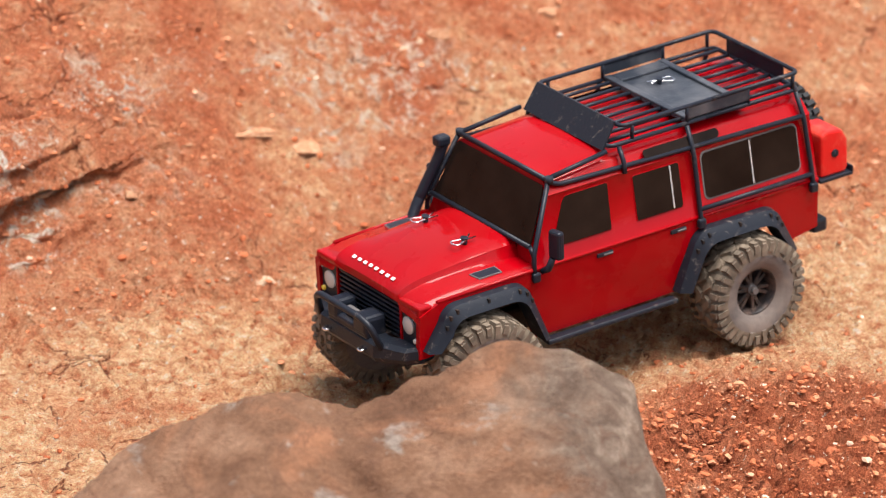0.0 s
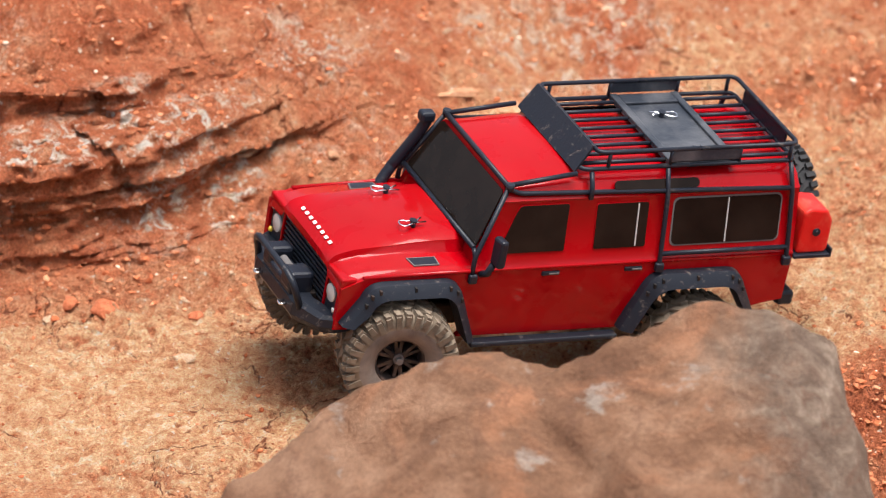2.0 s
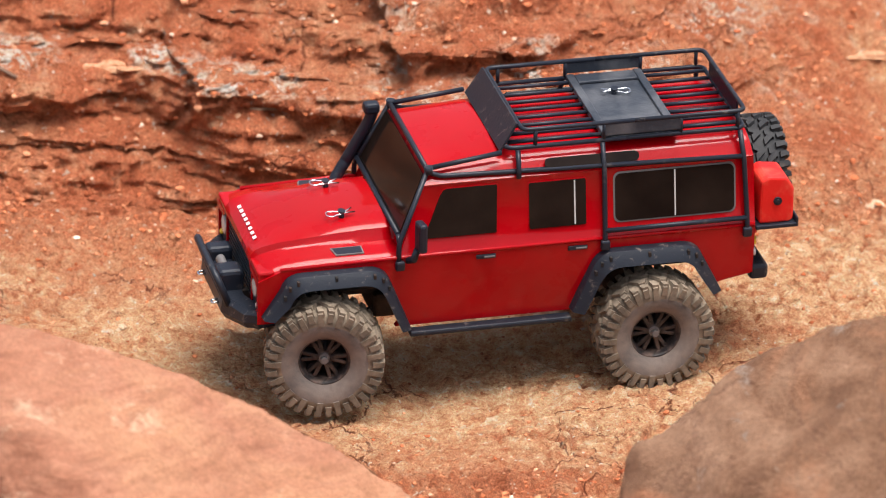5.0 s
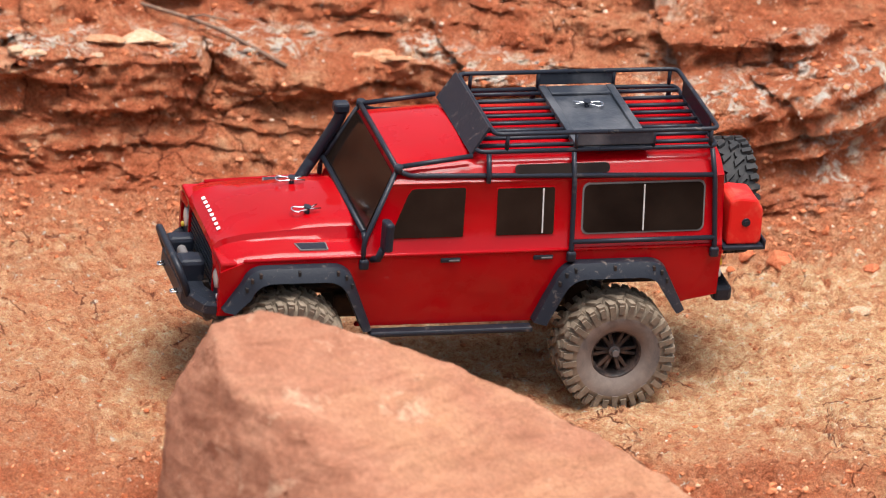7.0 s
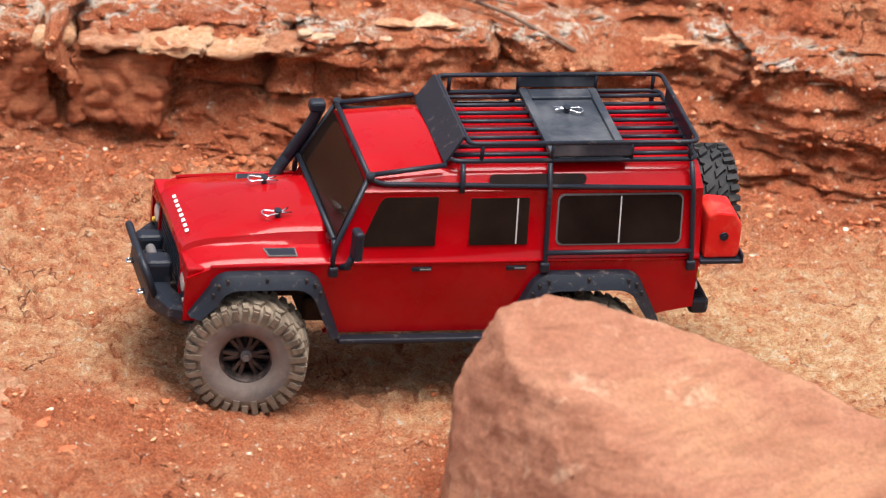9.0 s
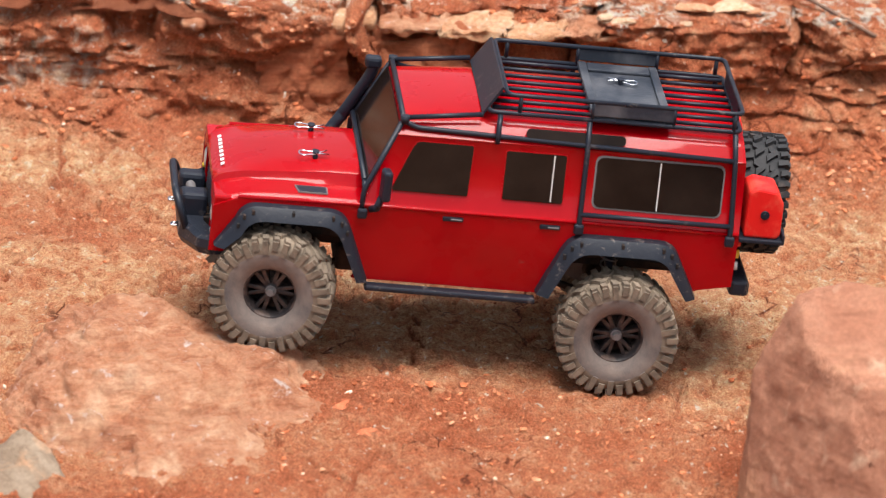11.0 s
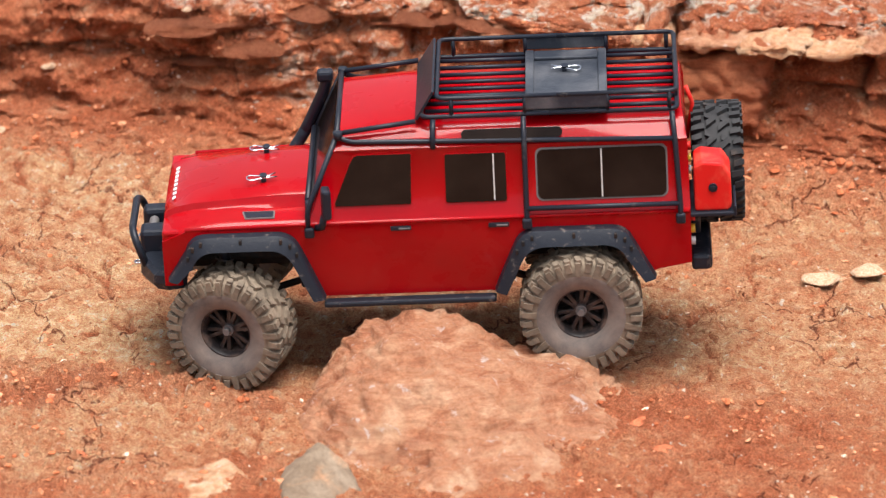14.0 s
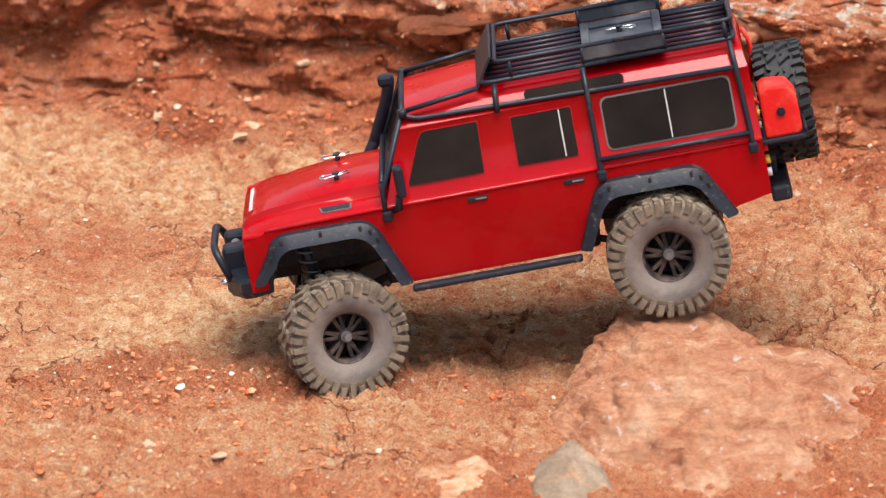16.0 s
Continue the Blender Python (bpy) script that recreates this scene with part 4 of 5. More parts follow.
def cage():
    """Outer roll cage of black tube."""
    for s in (1, -1):
        for pts, rr in (
            ([(0.0870, 0.0915, 0.1640), (0.0870, 0.0905, 0.1850), (0.0575, 0.0750, 0.2505)], 0.006),
            ([(0.0570, 0.0745, 0.2505), (0.0450, 0.0760, 0.2450), (-0.2480, 0.0815, 0.2400)], 0.006),
            ([(0.0550, 0.0730, 0.2530), (-0.0150, 0.0715, 0.2615)], 0.005),
            ([(-0.0300, 0.0815, 0.2380), (-0.0300, 0.0800, 0.2500), (-0.0310, 0.0710, 0.2620)], 0.005),
            ([(-0.1130, 0.0945, 0.1650), (-0.1130, 0.0920, 0.1800), (-0.1130, 0.0825, 0.2380), (-0.1130, 0.0720, 0.2630)], 0.006),
            ([(-0.2530, 0.0945, 0.1650), (-0.2530, 0.0920, 0.1800), (-0.2500, 0.0825, 0.2380), (-0.2480, 0.0720, 0.2630)], 0.006),
            ([(-0.1130, 0.0925, 0.1800), (-0.2520, 0.0925, 0.1800)], 0.005)):
            bm = bmesh.new()
            tube(bm, bend([(x, s * y, z) for x, y, z in pts], rr), 0.0025)
            part("cage_tube", bm, BLACK_WORN if pts[0][0] < -0.2 else BLACK, truck)
        for x, y, z in ((0.0860, 0.0925, 0.1640), (-0.1130, 0.0945, 0.1665), (-0.2530, 0.0945, 0.1665)):
            bm = bmesh.new()
            box(bm, x - 0.0045, x + 0.0045, s * y - 0.003, s * y + 0.003, z - 0.0055, z + 0.0045, 0.002)
            part("cage_foot", bm, BLACK, truck)
    for pts in ([(0.0570, 0.0740, 0.2520), (0.0570, -0.0740, 0.2520)], [(0.0865, 0.0840, 0.1925), (0.0865, -0.0840, 0.1925)]):
        bm = bmesh.new()
        tube(bm, pts, 0.0026)
        part("cage_tube", bm, BLACK, truck)
    for s in (1, -1):
        bm = bmesh.new()
        tube(bm, [(0.0865, s * 0.0900, 0.1850), (0.0865, s * 0.0840, 0.1925)], 0.0024)
        part("cage_tube", bm, BLACK, truck)
        bm = bmesh.new()
        tube(bm, [(0.0560, s * 0.0750, 0.2485), (0.0560, s * 0.0750, 0.2555)], 0.0044, 8)
        part("cage_joint", bm, BLACK_WORN, truck)


cage()


def roof_rack():
    def rail(pts, r=0.0023, rr=0.009, mt=BLACK):
        bm = bmesh.new()
        tube(bm, bend(pts, rr, 5), r)
        return part("rack_rail", bm, mt, truck)
    x0, x1, w, zb, zt = -0.0200, -0.2530, 0.0700, 0.2645, 0.2822
    for z, xf, mt in ((zb, x0, BLACK), (zt, x0 - 0.015, BLACK)):
        rail([((xf + x1) / 2, -w, z), (xf, -w, z), (xf, w, z), ((xf + x1) / 2, w, z)], mt=mt)
        rail([((xf + x1) / 2, w, z), (x1, w, z), (x1, -w, z), ((xf + x1) / 2, -w, z)], mt=BLACK if z == zb else BLACK_WORN)
    for s in (1, -1):
        for x in (-0.048, -0.115, -0.190, -0.246):
            rail([(x, s * w, zb), (x, s * w, zt)], 0.0020, 0.001)
    for k in range(8):
        y = -0.0585 + k * 0.0167
        rail([(x0 - 0.004, y, zb + 0.0005), (-0.117, y, zb + 0.0005)], 0.0021, 0.001)
        rail([(-0.188, y, zb + 0.0005), (x1 + 0.002, y, zb + 0.0005)], 0.0021, 0.001)
    # tray with a recessed bed, raised at both sides
    bm = bmesh.new()
    box(bm, -0.190, -0.115, -0.0690, 0.0690, 0.2630, 0.2660, 0.001)
    box(bm, -0.190, -0.182, -0.0690, 0.0690, 0.2660, 0.2690, 0.001)
    box(bm, -0.123, -0.115, -0.0690, 0.0690, 0.2660, 0.2690, 0.001)
    for s in (1, -1):
        box(bm, -0.182, -0.123, s * 0.058 - 0.009, s * 0.058 + 0.009, 0.2660, 0.2690, 0.001)
    tray = part("rack_tray", bm, TRAY, truck, "black plastic tray in the roof rack")
    for s in (1, -1):
        bm = bmesh.new()
        box(bm, -0.190, -0.115, s * 0.0705 - 0.0012, s * 0.0705 + 0.0012, 0.2690, 0.2822, 0.0008)
        part("tray_side", bm, TRAY, tray)
    bm = bmesh.new()
    slab(bm, [(-0.0660, 0.0), (0.0660, 0.0), (0.0640, 0.026), (-0.0640, 0.026)], 0.002, lambda u, v, w_: (-0.0165 - v * 0.62 + w_, u, 0.2600 + v * 1.0 + w_ * 0.4))
    part("wind_deflector", bm, BLACK_WORN, truck, "scuffed black deflector plate")
    bm = bmesh.new()
    box(bm, x1 - 0.001, x1 + 0.0012, -0.046, 0.046, 0.2650, 0.2815, 0.0008)
    part("rack_end_plate", bm, BLACK, truck)


roof_rack()
body_clip((-0.1513, -0.024, 0.2665), 168)
body_clip((-0.1513, 0.050, 0.2665), 10)


def snorkel():
    bm = bmesh.new()
    tube(bm, bend([(0.108, -0.0880, 0.168), (0.099, -0.0920, 0.180), (0.0915, -0.0910, 0.194), (0.0740, -0.0835, 0.232), (0.0715, -0.0825, 0.242)], 0.010), 0.0058, 10)
    sn = part("snorkel", bm, BLACK, truck, smooth=True)
    bm = bmesh.new()
    box(bm, 0.0655, 0.0810, -0.0890, -0.0760, 0.2400, 0.2510, 0.003)
    part("snorkel_head", bm, BLACK, sn)


snorkel()


def chassis():
    bm = bmesh.new()
    for s in (1, -1):
        box(bm, -0.255, 0.225, s * 0.032 - 0.004, s * 0.032 + 0.004, 0.108, 0.124, 0.001)
    box(bm, -0.10, 0.10, -0.045, 0.045, 0.085, 0.110, 0.004)
    box(bm, -0.255, 0.205, -0.060, 0.060, 0.1240, 0.1660, 0.002)
    box(bm, -0.262, -0.225, -0.080, 0.080, 0.1230, 0.1700, 0.002)
    frame_ = part("chassis", bm, DARK, truck)
    bm = bmesh.new()
    box(bm, -0.2620, -0.2585, -0.0860, 0.0860, 0.1200, 0.1720, 0.001)
    part("tail_panel", bm, RED, truck)
    for x in (0.160, -0.158):
        bm = bmesh.new()
        tube(bm, [(x, -0.085, 0.078), (x, 0.085, 0.078)], 0.007, 10)
        tube(bm, [(x, -0.026, 0.078), (x, 0.004, 0.078)], 0.018, 12)
        part("axle", bm, DARK, frame_)
        for s in (1, -1):
            bm = bmesh.new()
            tube(bm, [(x + 0.012, s * 0.055, 0.150), (x + 0.004, s * 0.062, 0.112)], 0.0055, 10)
            tube(bm, [(x + 0.004, s * 0.062, 0.112), (x, s * 0.066, 0.082)], 0.0024, 8)
            sh = part("shock_absorber", bm, BLACK, frame_)
            bm = bmesh.new()
            coil = []
            for i in range(73):
                a, t = i * math.pi / 6, i / 72
                coil.append((x + 0.012 - 0.010 * t + 0.0078 * math.cos(a), s * (0.055 + 0.009 * t) + 0.0078 * math.sin(a), 0.147 - 0.055 * t))
            tube(bm, coil, 0.0010, 5)
            part("coil_spring", bm, GREYTRIM, sh)
            bm = bmesh.new()
            dx = -0.09 if x > 0 else 0.09
            tube(bm, [(x, s * 0.045, 0.076), (x + dx, s * 0.036, 0.100)], 0.0036, 8)
            part("suspension_link", bm, DARK, frame_)
    bm = bmesh.new()
    tube(bm, [(0.185, -0.07, 0.092), (0.185, 0.07, 0.092)], 0.0026, 8)
    part("steering_rod", bm, GREYTRIM, frame_)


chassis()


def rear_end():
    bm = bmesh.new()
    box(bm, -0.281, -0.262, -0.080, 0.080, 0.107, 0.121, 0.003)
    for s in (1, -1):
        box(bm, -0.279, -0.262, s * 0.074 - 0.010, s * 0.074 + 0.010, 0.108, 0.123, 0.003)
    box(bm, -0.272, -0.262, -0.030, 0.030, 0.115, 0.150, 0.003)
    part("rear_bumper", bm, BLACK_WORN, truck)
    for s in (1, -1):
        for z, mt in ((0.137, LENS), (0.149, AMBER), (0.161, CAN_RED)):
            bm = bmesh.new()
            tube(bm, [(-0.261, s * 0.080, z), (-0.266, s * 0.080, z)], 0.0042, 12)
            part("tail_lamp", bm, mt, truck)
    # fuel can on its shelf
    bm = bmesh.new()
    side = [(-0.2660, 0.1700), (-0.2970, 0.1700), (-0.3000, 0.1740), (-0.2995, 0.2050), (-0.2925, 0.2165), (-0.2725, 0.2190), (-0.2660, 0.2150)]
    slab(bm, side, 0.038, lambda u, v, w: (u, 0.052 + w, v))
    bmesh.ops.bevel(bm, geom=bm.edges[:], offset=0.0028, segments=2, profile=0.5, affect="EDGES", clamp_overlap=True)
    can = part("fuel_can", bm, CAN_RED, truck, "bright red plastic fuel can")
    bm = bmesh.new()
    tube(bm, [(-0.2830, 0.088, 0.1935), (-0.2830, 0.0915, 0.1935)], 0.0042, 12)
    tube(bm, [(-0.2830, 0.091, 0.1935), (-0.2830, 0.0925, 0.1935)], 0.0024, 6)
    part("can_bolt", bm, BLACK, can)
    bm = bmesh.new()
    box(bm, -0.3025, -0.2620, 0.046, 0.094, 0.1660, 0.1700, 0.001)
    box(bm, -0.3040, -0.3015, 0.046, 0.094, 0.1660, 0.1760, 0.001)
    part("can_shelf", bm, BLACK, truck)
    bm = bmesh.new()
    tube(bm, bend([(-0.262, -0.01, 0.200), (-0.268, -0.01, 0.235), (-0.262, -0.01, 0.252)], 0.004), 0.002)
    part("tail_ladder_bar", bm, CAN_RED, truck)


rear_end()


def revolve(bm, profile, n, close=False):
    """Turns (y, r) pairs round the y axis."""
    rings = [[bm.verts.new((r * math.cos(2 * math.pi * i / n), y, r * math.sin(2 * math.pi * i / n))) for i in range(n)] for y, r in profile]
    pairs = list(zip(rings, rings[1:])) + ([(rings[-1], rings[0])] if close else [])
    for a, b in pairs:
        for i in range(n):
            f = bm.faces.new((a[i], a[(i + 1) % n], b[(i + 1) % n], b[i]))
            f.smooth = True


def lug(bm, a, y0, y1, r0, r1, half, skew, taper=0.8):
    """One tread block between two widths and radii, turned by a and slanted by skew."""
    vs = []
    for r, k in ((r0, 1.0), (r1, taper)):
        for y, da in ((y0, -skew), (y1, skew)):
            for h in (-half * k, half * k):
                t = a + da + h / r
                vs.append(bm.verts.new((r * math.cos(t), y, r * math.sin(t))))
    for f in ((0, 1, 3, 2), (4, 6, 7, 5), (0, 4, 5, 1), (2, 3, 7, 6), (0, 2, 6, 4), (1, 5, 7, 3)):
        bm.faces.new([vs[i] for i in f])


def tyre_mesh(bm, R=0.0568, W=0.0215, rim=0.0240, lugs=34):
    prof = [(-W * 0.72, rim), (-W * 0.98, rim + 0.006), (-W * 1.05, R - 0.016), (-W * 0.98, R - 0.0075), (-W * 0.80, R - 0.0042), (0.0, R - 0.0034), (W * 0.80, R - 0.0042), (W * 0.98, R - 0.0075), (W * 1.05, R - 0.016), (W * 0.98, rim + 0.006), (W * 0.72, rim)]
    revolve(bm, prof, 64)
    p = 2 * math.pi / lugs
    for i in range(lugs):
        a = i * p
        for s in (1, -1):
            o = 0.5 * p if s < 0 else 0.0
            long = 1.0 if i % 2 else 0.72
            lug(bm, a + o, s * W * (1.0 - 0.46 * long), s * W * 1.00, R - 0.0062, R - 0.0004, 0.0033, 0.015 * s)
            lug(bm, a + o, s * W * 0.88, s * W * 1.10, R - (0.0160 if i % 2 else 0.0115), R - 0.0028, 0.0029, 0.0)
            if i % 2:
                lug(bm, a + o + 0.7 * p, s * W * 0.04, s * W * 0.46, R - 0.0055, R, 0.0044, 0.07 * s)
            else:
                lug(bm, a + o + 0.2 * p, s * W * 0.16, s * W * 0.54, R - 0.0055, R - 0.0003, 0.0036, -0.04 * s)


def wheel(name, label, clean=False):
    """Rim, tyre and hub; the outer face looks along +y."""
    bm = bmesh.new()
    tube(bm, [(0, -0.012, 0), (0, 0.0105, 0)], 0.0052, 12)
    tube(bm, [(0, 0.010, 0), (0, 0.0150, 0)], 0.0036, 6)
    hub = part(name, bm, GREYTRIM, None, label)
    bm = bmesh.new()
    tyre_mesh(bm)
    t = part("tyre", bm, TYRE_CLEAN if clean else TYRE, hub, "chunky off-road tyre")
    if not clean:
        t.data.materials.append(WALL)
        for f in t.data.polygons:
            c = f.center
            if math.hypot(c.x, c.z) < 0.0430:
                f.material_index = 1
    bm = bmesh.new()
    revolve(bm, [(-0.0160, 0.0232), (-0.0165, 0.0250), (0.0150, 0.0252), (0.0160, 0.0244), (0.0150, 0.0230), (0.0100, 0.0216), (0.0000, 0.0210), (-0.0160, 0.0210)], 48, True)
    revolve(bm, [(-0.0050, 0.0212), (-0.0035, 0.0206), (-0.0020, 0.0100), (0.0060, 0.0080), (0.0085, 0.0055), (0.0085, 0.0005)], 40)
    r = part("rim", bm, RIM, hub, "black spoked rim with dust")
    for k in range(12):
        bm = bmesh.new()
        vs = box(bm, 0.0060, 0.0222, -0.0030, 0.0080, -0.0019, 0.0019, 0.0008)
        a = k * math.pi / 6 + (0.09 if k % 2 else -0.09)
        bmesh.ops.transform(bm, matrix=Matrix.Rotation(a, 4, "Y"), verts=vs)
        part("spoke", bm, RIM, r)
    return hub


wheel_near = wheel("wheel", "black spoked wheel with a dusty tan off-road tyre")
wheels = []
for nm_, x_, s_ in (("front_near", 0.161, 1), ("rear_near", -0.158, 1), ("front_far", 0.161, -1), ("rear_far", -0.158, -1)):
    if not wheels:
        w_ = wheel_near
    else:
        w_ = copy_thing(wheel_near, Matrix.Identity(4))
    w_.parent = truck
    wheels.append((w_, x_, s_))
spare = wheel("spare_wheel", "spare wheel with a clean black tyre", True)
spare.parent = truck
spare.matrix_basis = Matrix.Translation((-0.2895, -0.012, 0.1750)) @ Matrix.Rotation(radians(90), 4, "Z")


# ---- crumbled soil: loose clods and grit over the ground ----
def clod_material():
    m, nt, b = material("soil_clods", 0.95, spec=0.12)
    co = object_coord(nt)
    isl = nt.nodes.new("ShaderNodeNewGeometry").outputs["Random Per Island"]
    c = ramp(nt, isl, [(0.0, (0.36, 0.095, 0.040)), (0.35, (0.47, 0.150, 0.066)), (0.7, (0.54, 0.200, 0.096)), (0.95, (0.62, 0.29, 0.160)), (0.99, (0.78, 0.58, 0.44))])
    c = mixed(nt, 0.4, c, ramp(nt, noise_tex(nt, 300, 5, 0.75, 0, co), [(0.3, (0.25, 0.25, 0.25)), (0.7, (0.9, 0.9, 0.9))]), "OVERLAY")
    nt.links.new(c, b.inputs["Base Color"])
    bump(nt, b, noise_tex(nt, 260, 6, 0.7, 0, co), 0.8, 0.002)
    return m


def scatter_clods(count, seed):
    """Small broken lumps, most where the soil is torn up or has fallen from the bank."""
    rng = np.random.default_rng(seed)
    gx, gy, gz, torn, on_bank, path = GROUND
    weight = (0.45 + torn ** 1.5) * (1 - 0.55 * path * (1 - on_bank))
    pick = rng.choice(len(gx), count, p=weight / weight.sum())
    size = np.clip(0.0012 * rng.pareto(2.8, count) + 0.0009, 0, 0.0038) * (0.7 + 0.5 * np.clip(torn[pick], 0, 1))
    g = (1 + 5 ** 0.5) / 2
    ico = np.array([(-1, g, 0), (1, g, 0), (-1, -g, 0), (1, -g, 0), (0, -1, g), (0, 1, g), (0, -1, -g), (0, 1, -g), (g, 0, -1), (g, 0, 1), (-g, 0, -1), (-g, 0, 1)]) / 1.9
    faces = np.array([(0, 11, 5), (0, 5, 1), (0, 1, 7), (0, 7, 10), (0, 10, 11), (1, 5, 9), (5, 11, 4), (11, 10, 2), (10, 7, 6), (7, 1, 8), (3, 9, 4), (3, 4, 2), (3, 2, 6), (3, 6, 8), (3, 8, 9), (4, 9, 5), (2, 4, 11), (6, 2, 10), (8, 6, 7), (9, 8, 1)])
    v = ico[None] * (1 + 0.55 * (rng.random((count, 12, 1)) - 0.5)) * (rng.random((count, 1, 3)) * [0.8, 0.8, 0.6] + [0.7, 0.7, 0.45]) * size[:, None, None]
    a = rng.random(count) * 6.283
    c, s = np.cos(a)[:, None], np.sin(a)[:, None]
    v = np.stack([v[:, :, 0] * c - v[:, :, 1] * s, v[:, :, 0] * s + v[:, :, 1] * c, v[:, :, 2]], -1)
    v += np.stack([gx[pick], gy[pick], gz[pick] + 0.05 * size], -1)[:, None, :]
    f = (faces[None] + 12 * np.arange(count)[:, None, None]).reshape(-1, 3)
    me = bpy.data.meshes.new("soil_clods")
    me.vertices.add(count * 12)
    me.vertices.foreach_set("co", v.astype(np.float32).ravel())
    me.loops.add(f.size)
    me.loops.foreach_set("vertex_index", f.astype(np.int32).ravel())
    me.polygons.add(len(f))
    me.polygons.foreach_set("loop_start", np.arange(0, f.size, 3, dtype=np.int32))
    me.update(calc_edges=True)
    shade(me, False)
    me.materials.append(clod_material())
    return tagged(new("soil_clods", me), "crumbled red soil clods and grit on the ground", "soil", kind="stuff")


scatter_clods(70000, 5)


# ---- loose stones, slabs and blocks ----
def stone_mesh(seed, flat, sharp=0.35):
    """A small broken stone about one unit across."""
    rng = random.Random(seed)
    bm = bmesh.new()
    bmesh.ops.create_icosphere(bm, subdivisions=3, radius=0.5)
    cuts = [(Vector((rng.gauss(0, 1), rng.gauss(0, 1), rng.gauss(0, 1))).normalized(), rng.uniform(0.26, 0.42)) for _ in range(9)]
    for v in bm.verts:
        p = v.co.copy()
        for n, d in cuts:  # flat broken faces
            k = p.dot(n) - d
            if k > 0:
                p -= n * k * 0.92
        p += v.co.normalized() * 0.05 * noise3(v.co, 0.3, seed, 3)
        v.co = (p.x, p.y * rng.uniform(0.999, 1.001), p.z * flat)
    me = bpy.data.meshes.new("stone")
    bm.to_mesh(me)
    bm.free()
    shade(me, False)
    return me


STONES = {}


def stone(x, y, z, size, mat, label, flat=0.6, turn=0.0, seed=0, wide=1.0, name="stone", group="loose stones on the soil"):
    key = (seed % 7, round(flat, 2), mat.name)
    if key not in STONES:
        STONES[key] = stone_mesh(seed % 7 + 3, flat)
        STONES[key].materials.append(mat)
    ob = new(name, STONES[key])
    ob.matrix_basis = Matrix.Translation((x, y + (0.25 * size if flat < 0.3 else 0.0), z + (0.10 if flat > 0.3 else -0.05) * size * flat)) @ Matrix.Rotation(radians(turn), 4, "Z") @ Matrix.Rotation(radians((seed * 37) % 24 - 12), 4, "X") @ Matrix.Diagonal((size * wide, size, size, 1))
    return tagged(ob, label, "stone", group)


PALE, TAN, RED_ST = "small pale stone lying on red soil", "tan weathered stone lying on red soil", "lump of hard red clay on the soil"
for k, (x, y, z, size) in enumerate([(1.035, 0.863, 0.129, 0.030), (1.010, 0.850, 0.126, 0.016), (1.166, 0.921, 0.136, 0.026), (0.993, 0.840, 0.120, 0.016), (1.502, 0.783, 0.082, 0.034),
                                     (0.784, 0.418, 0.004, 0.027), (0.651, 0.487, 0.079, 0.020), (0.532, 0.466, 0.095, 0.030), (-0.420, 0.079, 0.026, 0.036), (-1.394, 0.325, 0.097, 0.020)]):
    stone(x, y, z, size, PEBBLE if k % 2 else CHALK_BIT, TAN, 0.55, 40 * k, k)
for k, (x, y, z, size) in enumerate([(0.801, 0.735, 0.134, 0.015), (0.559, 0.472, 0.089, 0.032), (1.476, 0.814, 0.094, 0.010), (0.643, 0.714, 0.199, 0.013), (0.484, 0.593, 0.189, 0.013), (0.458, 0.522, 0.171, 0.012),
                                     (0.540, 0.492, 0.131, 0.036), (0.489, 0.423, 0.071, 0.013), (0.343, 0.246, -0.007, 0.015), (0.480, 0.267, 0.004, 0.014), (0.467, 0.119, -0.001, 0.019), (0.532, 0.310, 0.017, 0.009),
                                     (0.799, 0.734, 0.133, 0.014), (0.356, 0.500, 0.167, 0.016), (0.505, 0.525, 0.154, 0.010), (0.555, 0.478, 0.092, 0.030), (0.532, 0.504, 0.142, 0.010), (-0.233, 0.304, 0.021, 0.011)]):
    stone(x, y, z, size, PEBBLE, PALE, 0.45, 53 * k, k + 2, 1.2)
for k, (x, y, z, size) in enumerate([(0.225, 0.045, -0.017, 0.016), (0.243, 0.046, -0.021, 0.012), (-0.531, -0.387, 0.049, 0.013), (-0.500, -0.474, 0.045, 0.008), (0.008, 0.132, -0.010, 0.014),
                                     (-1.262, 0.416, 0.125, 0.015), (-1.103, 0.373, 0.203, 0.010), (-1.307, 0.357, 0.075, 0.018), (-1.314, 0.320, 0.076, 0.024), (-1.393, 0.295, 0.079, 0.010), (-1.340, 0.340, 0.078, 0.012),
                                     (-1.145, -0.505, 0.075, 0.014), (-1.213, -0.491, 0.078, 0.013), (-0.372, 0.417, 0.168, 0.016), (-1.420, 0.420, 0.120, 0.009)]):
    stone(x, y, z, size, PEBBLE, PALE, 0.5, 71 * k, k + 1, 1.15)
for k, (x, y, z, size) in enumerate([(0.490, 0.236, -0.003, 0.020), (1.243, -0.193, 0.055, 0.018), (-0.555, -0.345, 0.047, 0.040), (-0.535, -0.390, 0.045, 0.026), (-0.520, -0.330, 0.044, 0.020), (1.18, -0.15, 0.04, 0.03),
                                     (1.12, -0.20, 0.03, 0.035), (1.22, -0.10, 0.045, 0.028), (0.36, 0.27, 0.0, 0.026), (0.40, 0.25, 0.0, 0.034), (-0.93, -0.49, 0.062, 0.022), (-1.20, -0.40, 0.07, 0.028), (-1.05, -0.47, 0.065, 0.02)]):
    stone(x, y, z, size, RED_BIT, RED_ST, 0.6, 61 * k, k + 4)

for x, y, size, turn in ((-0.430, 0.062, 0.036, 20), (-0.388, 0.092, 0.034, 70)):
    stone(x, y, floor_at(x, y) + 0.007, size, PEBBLE, "flat pale stone lying on the dusty track", 0.30, turn, 5, 1.1)

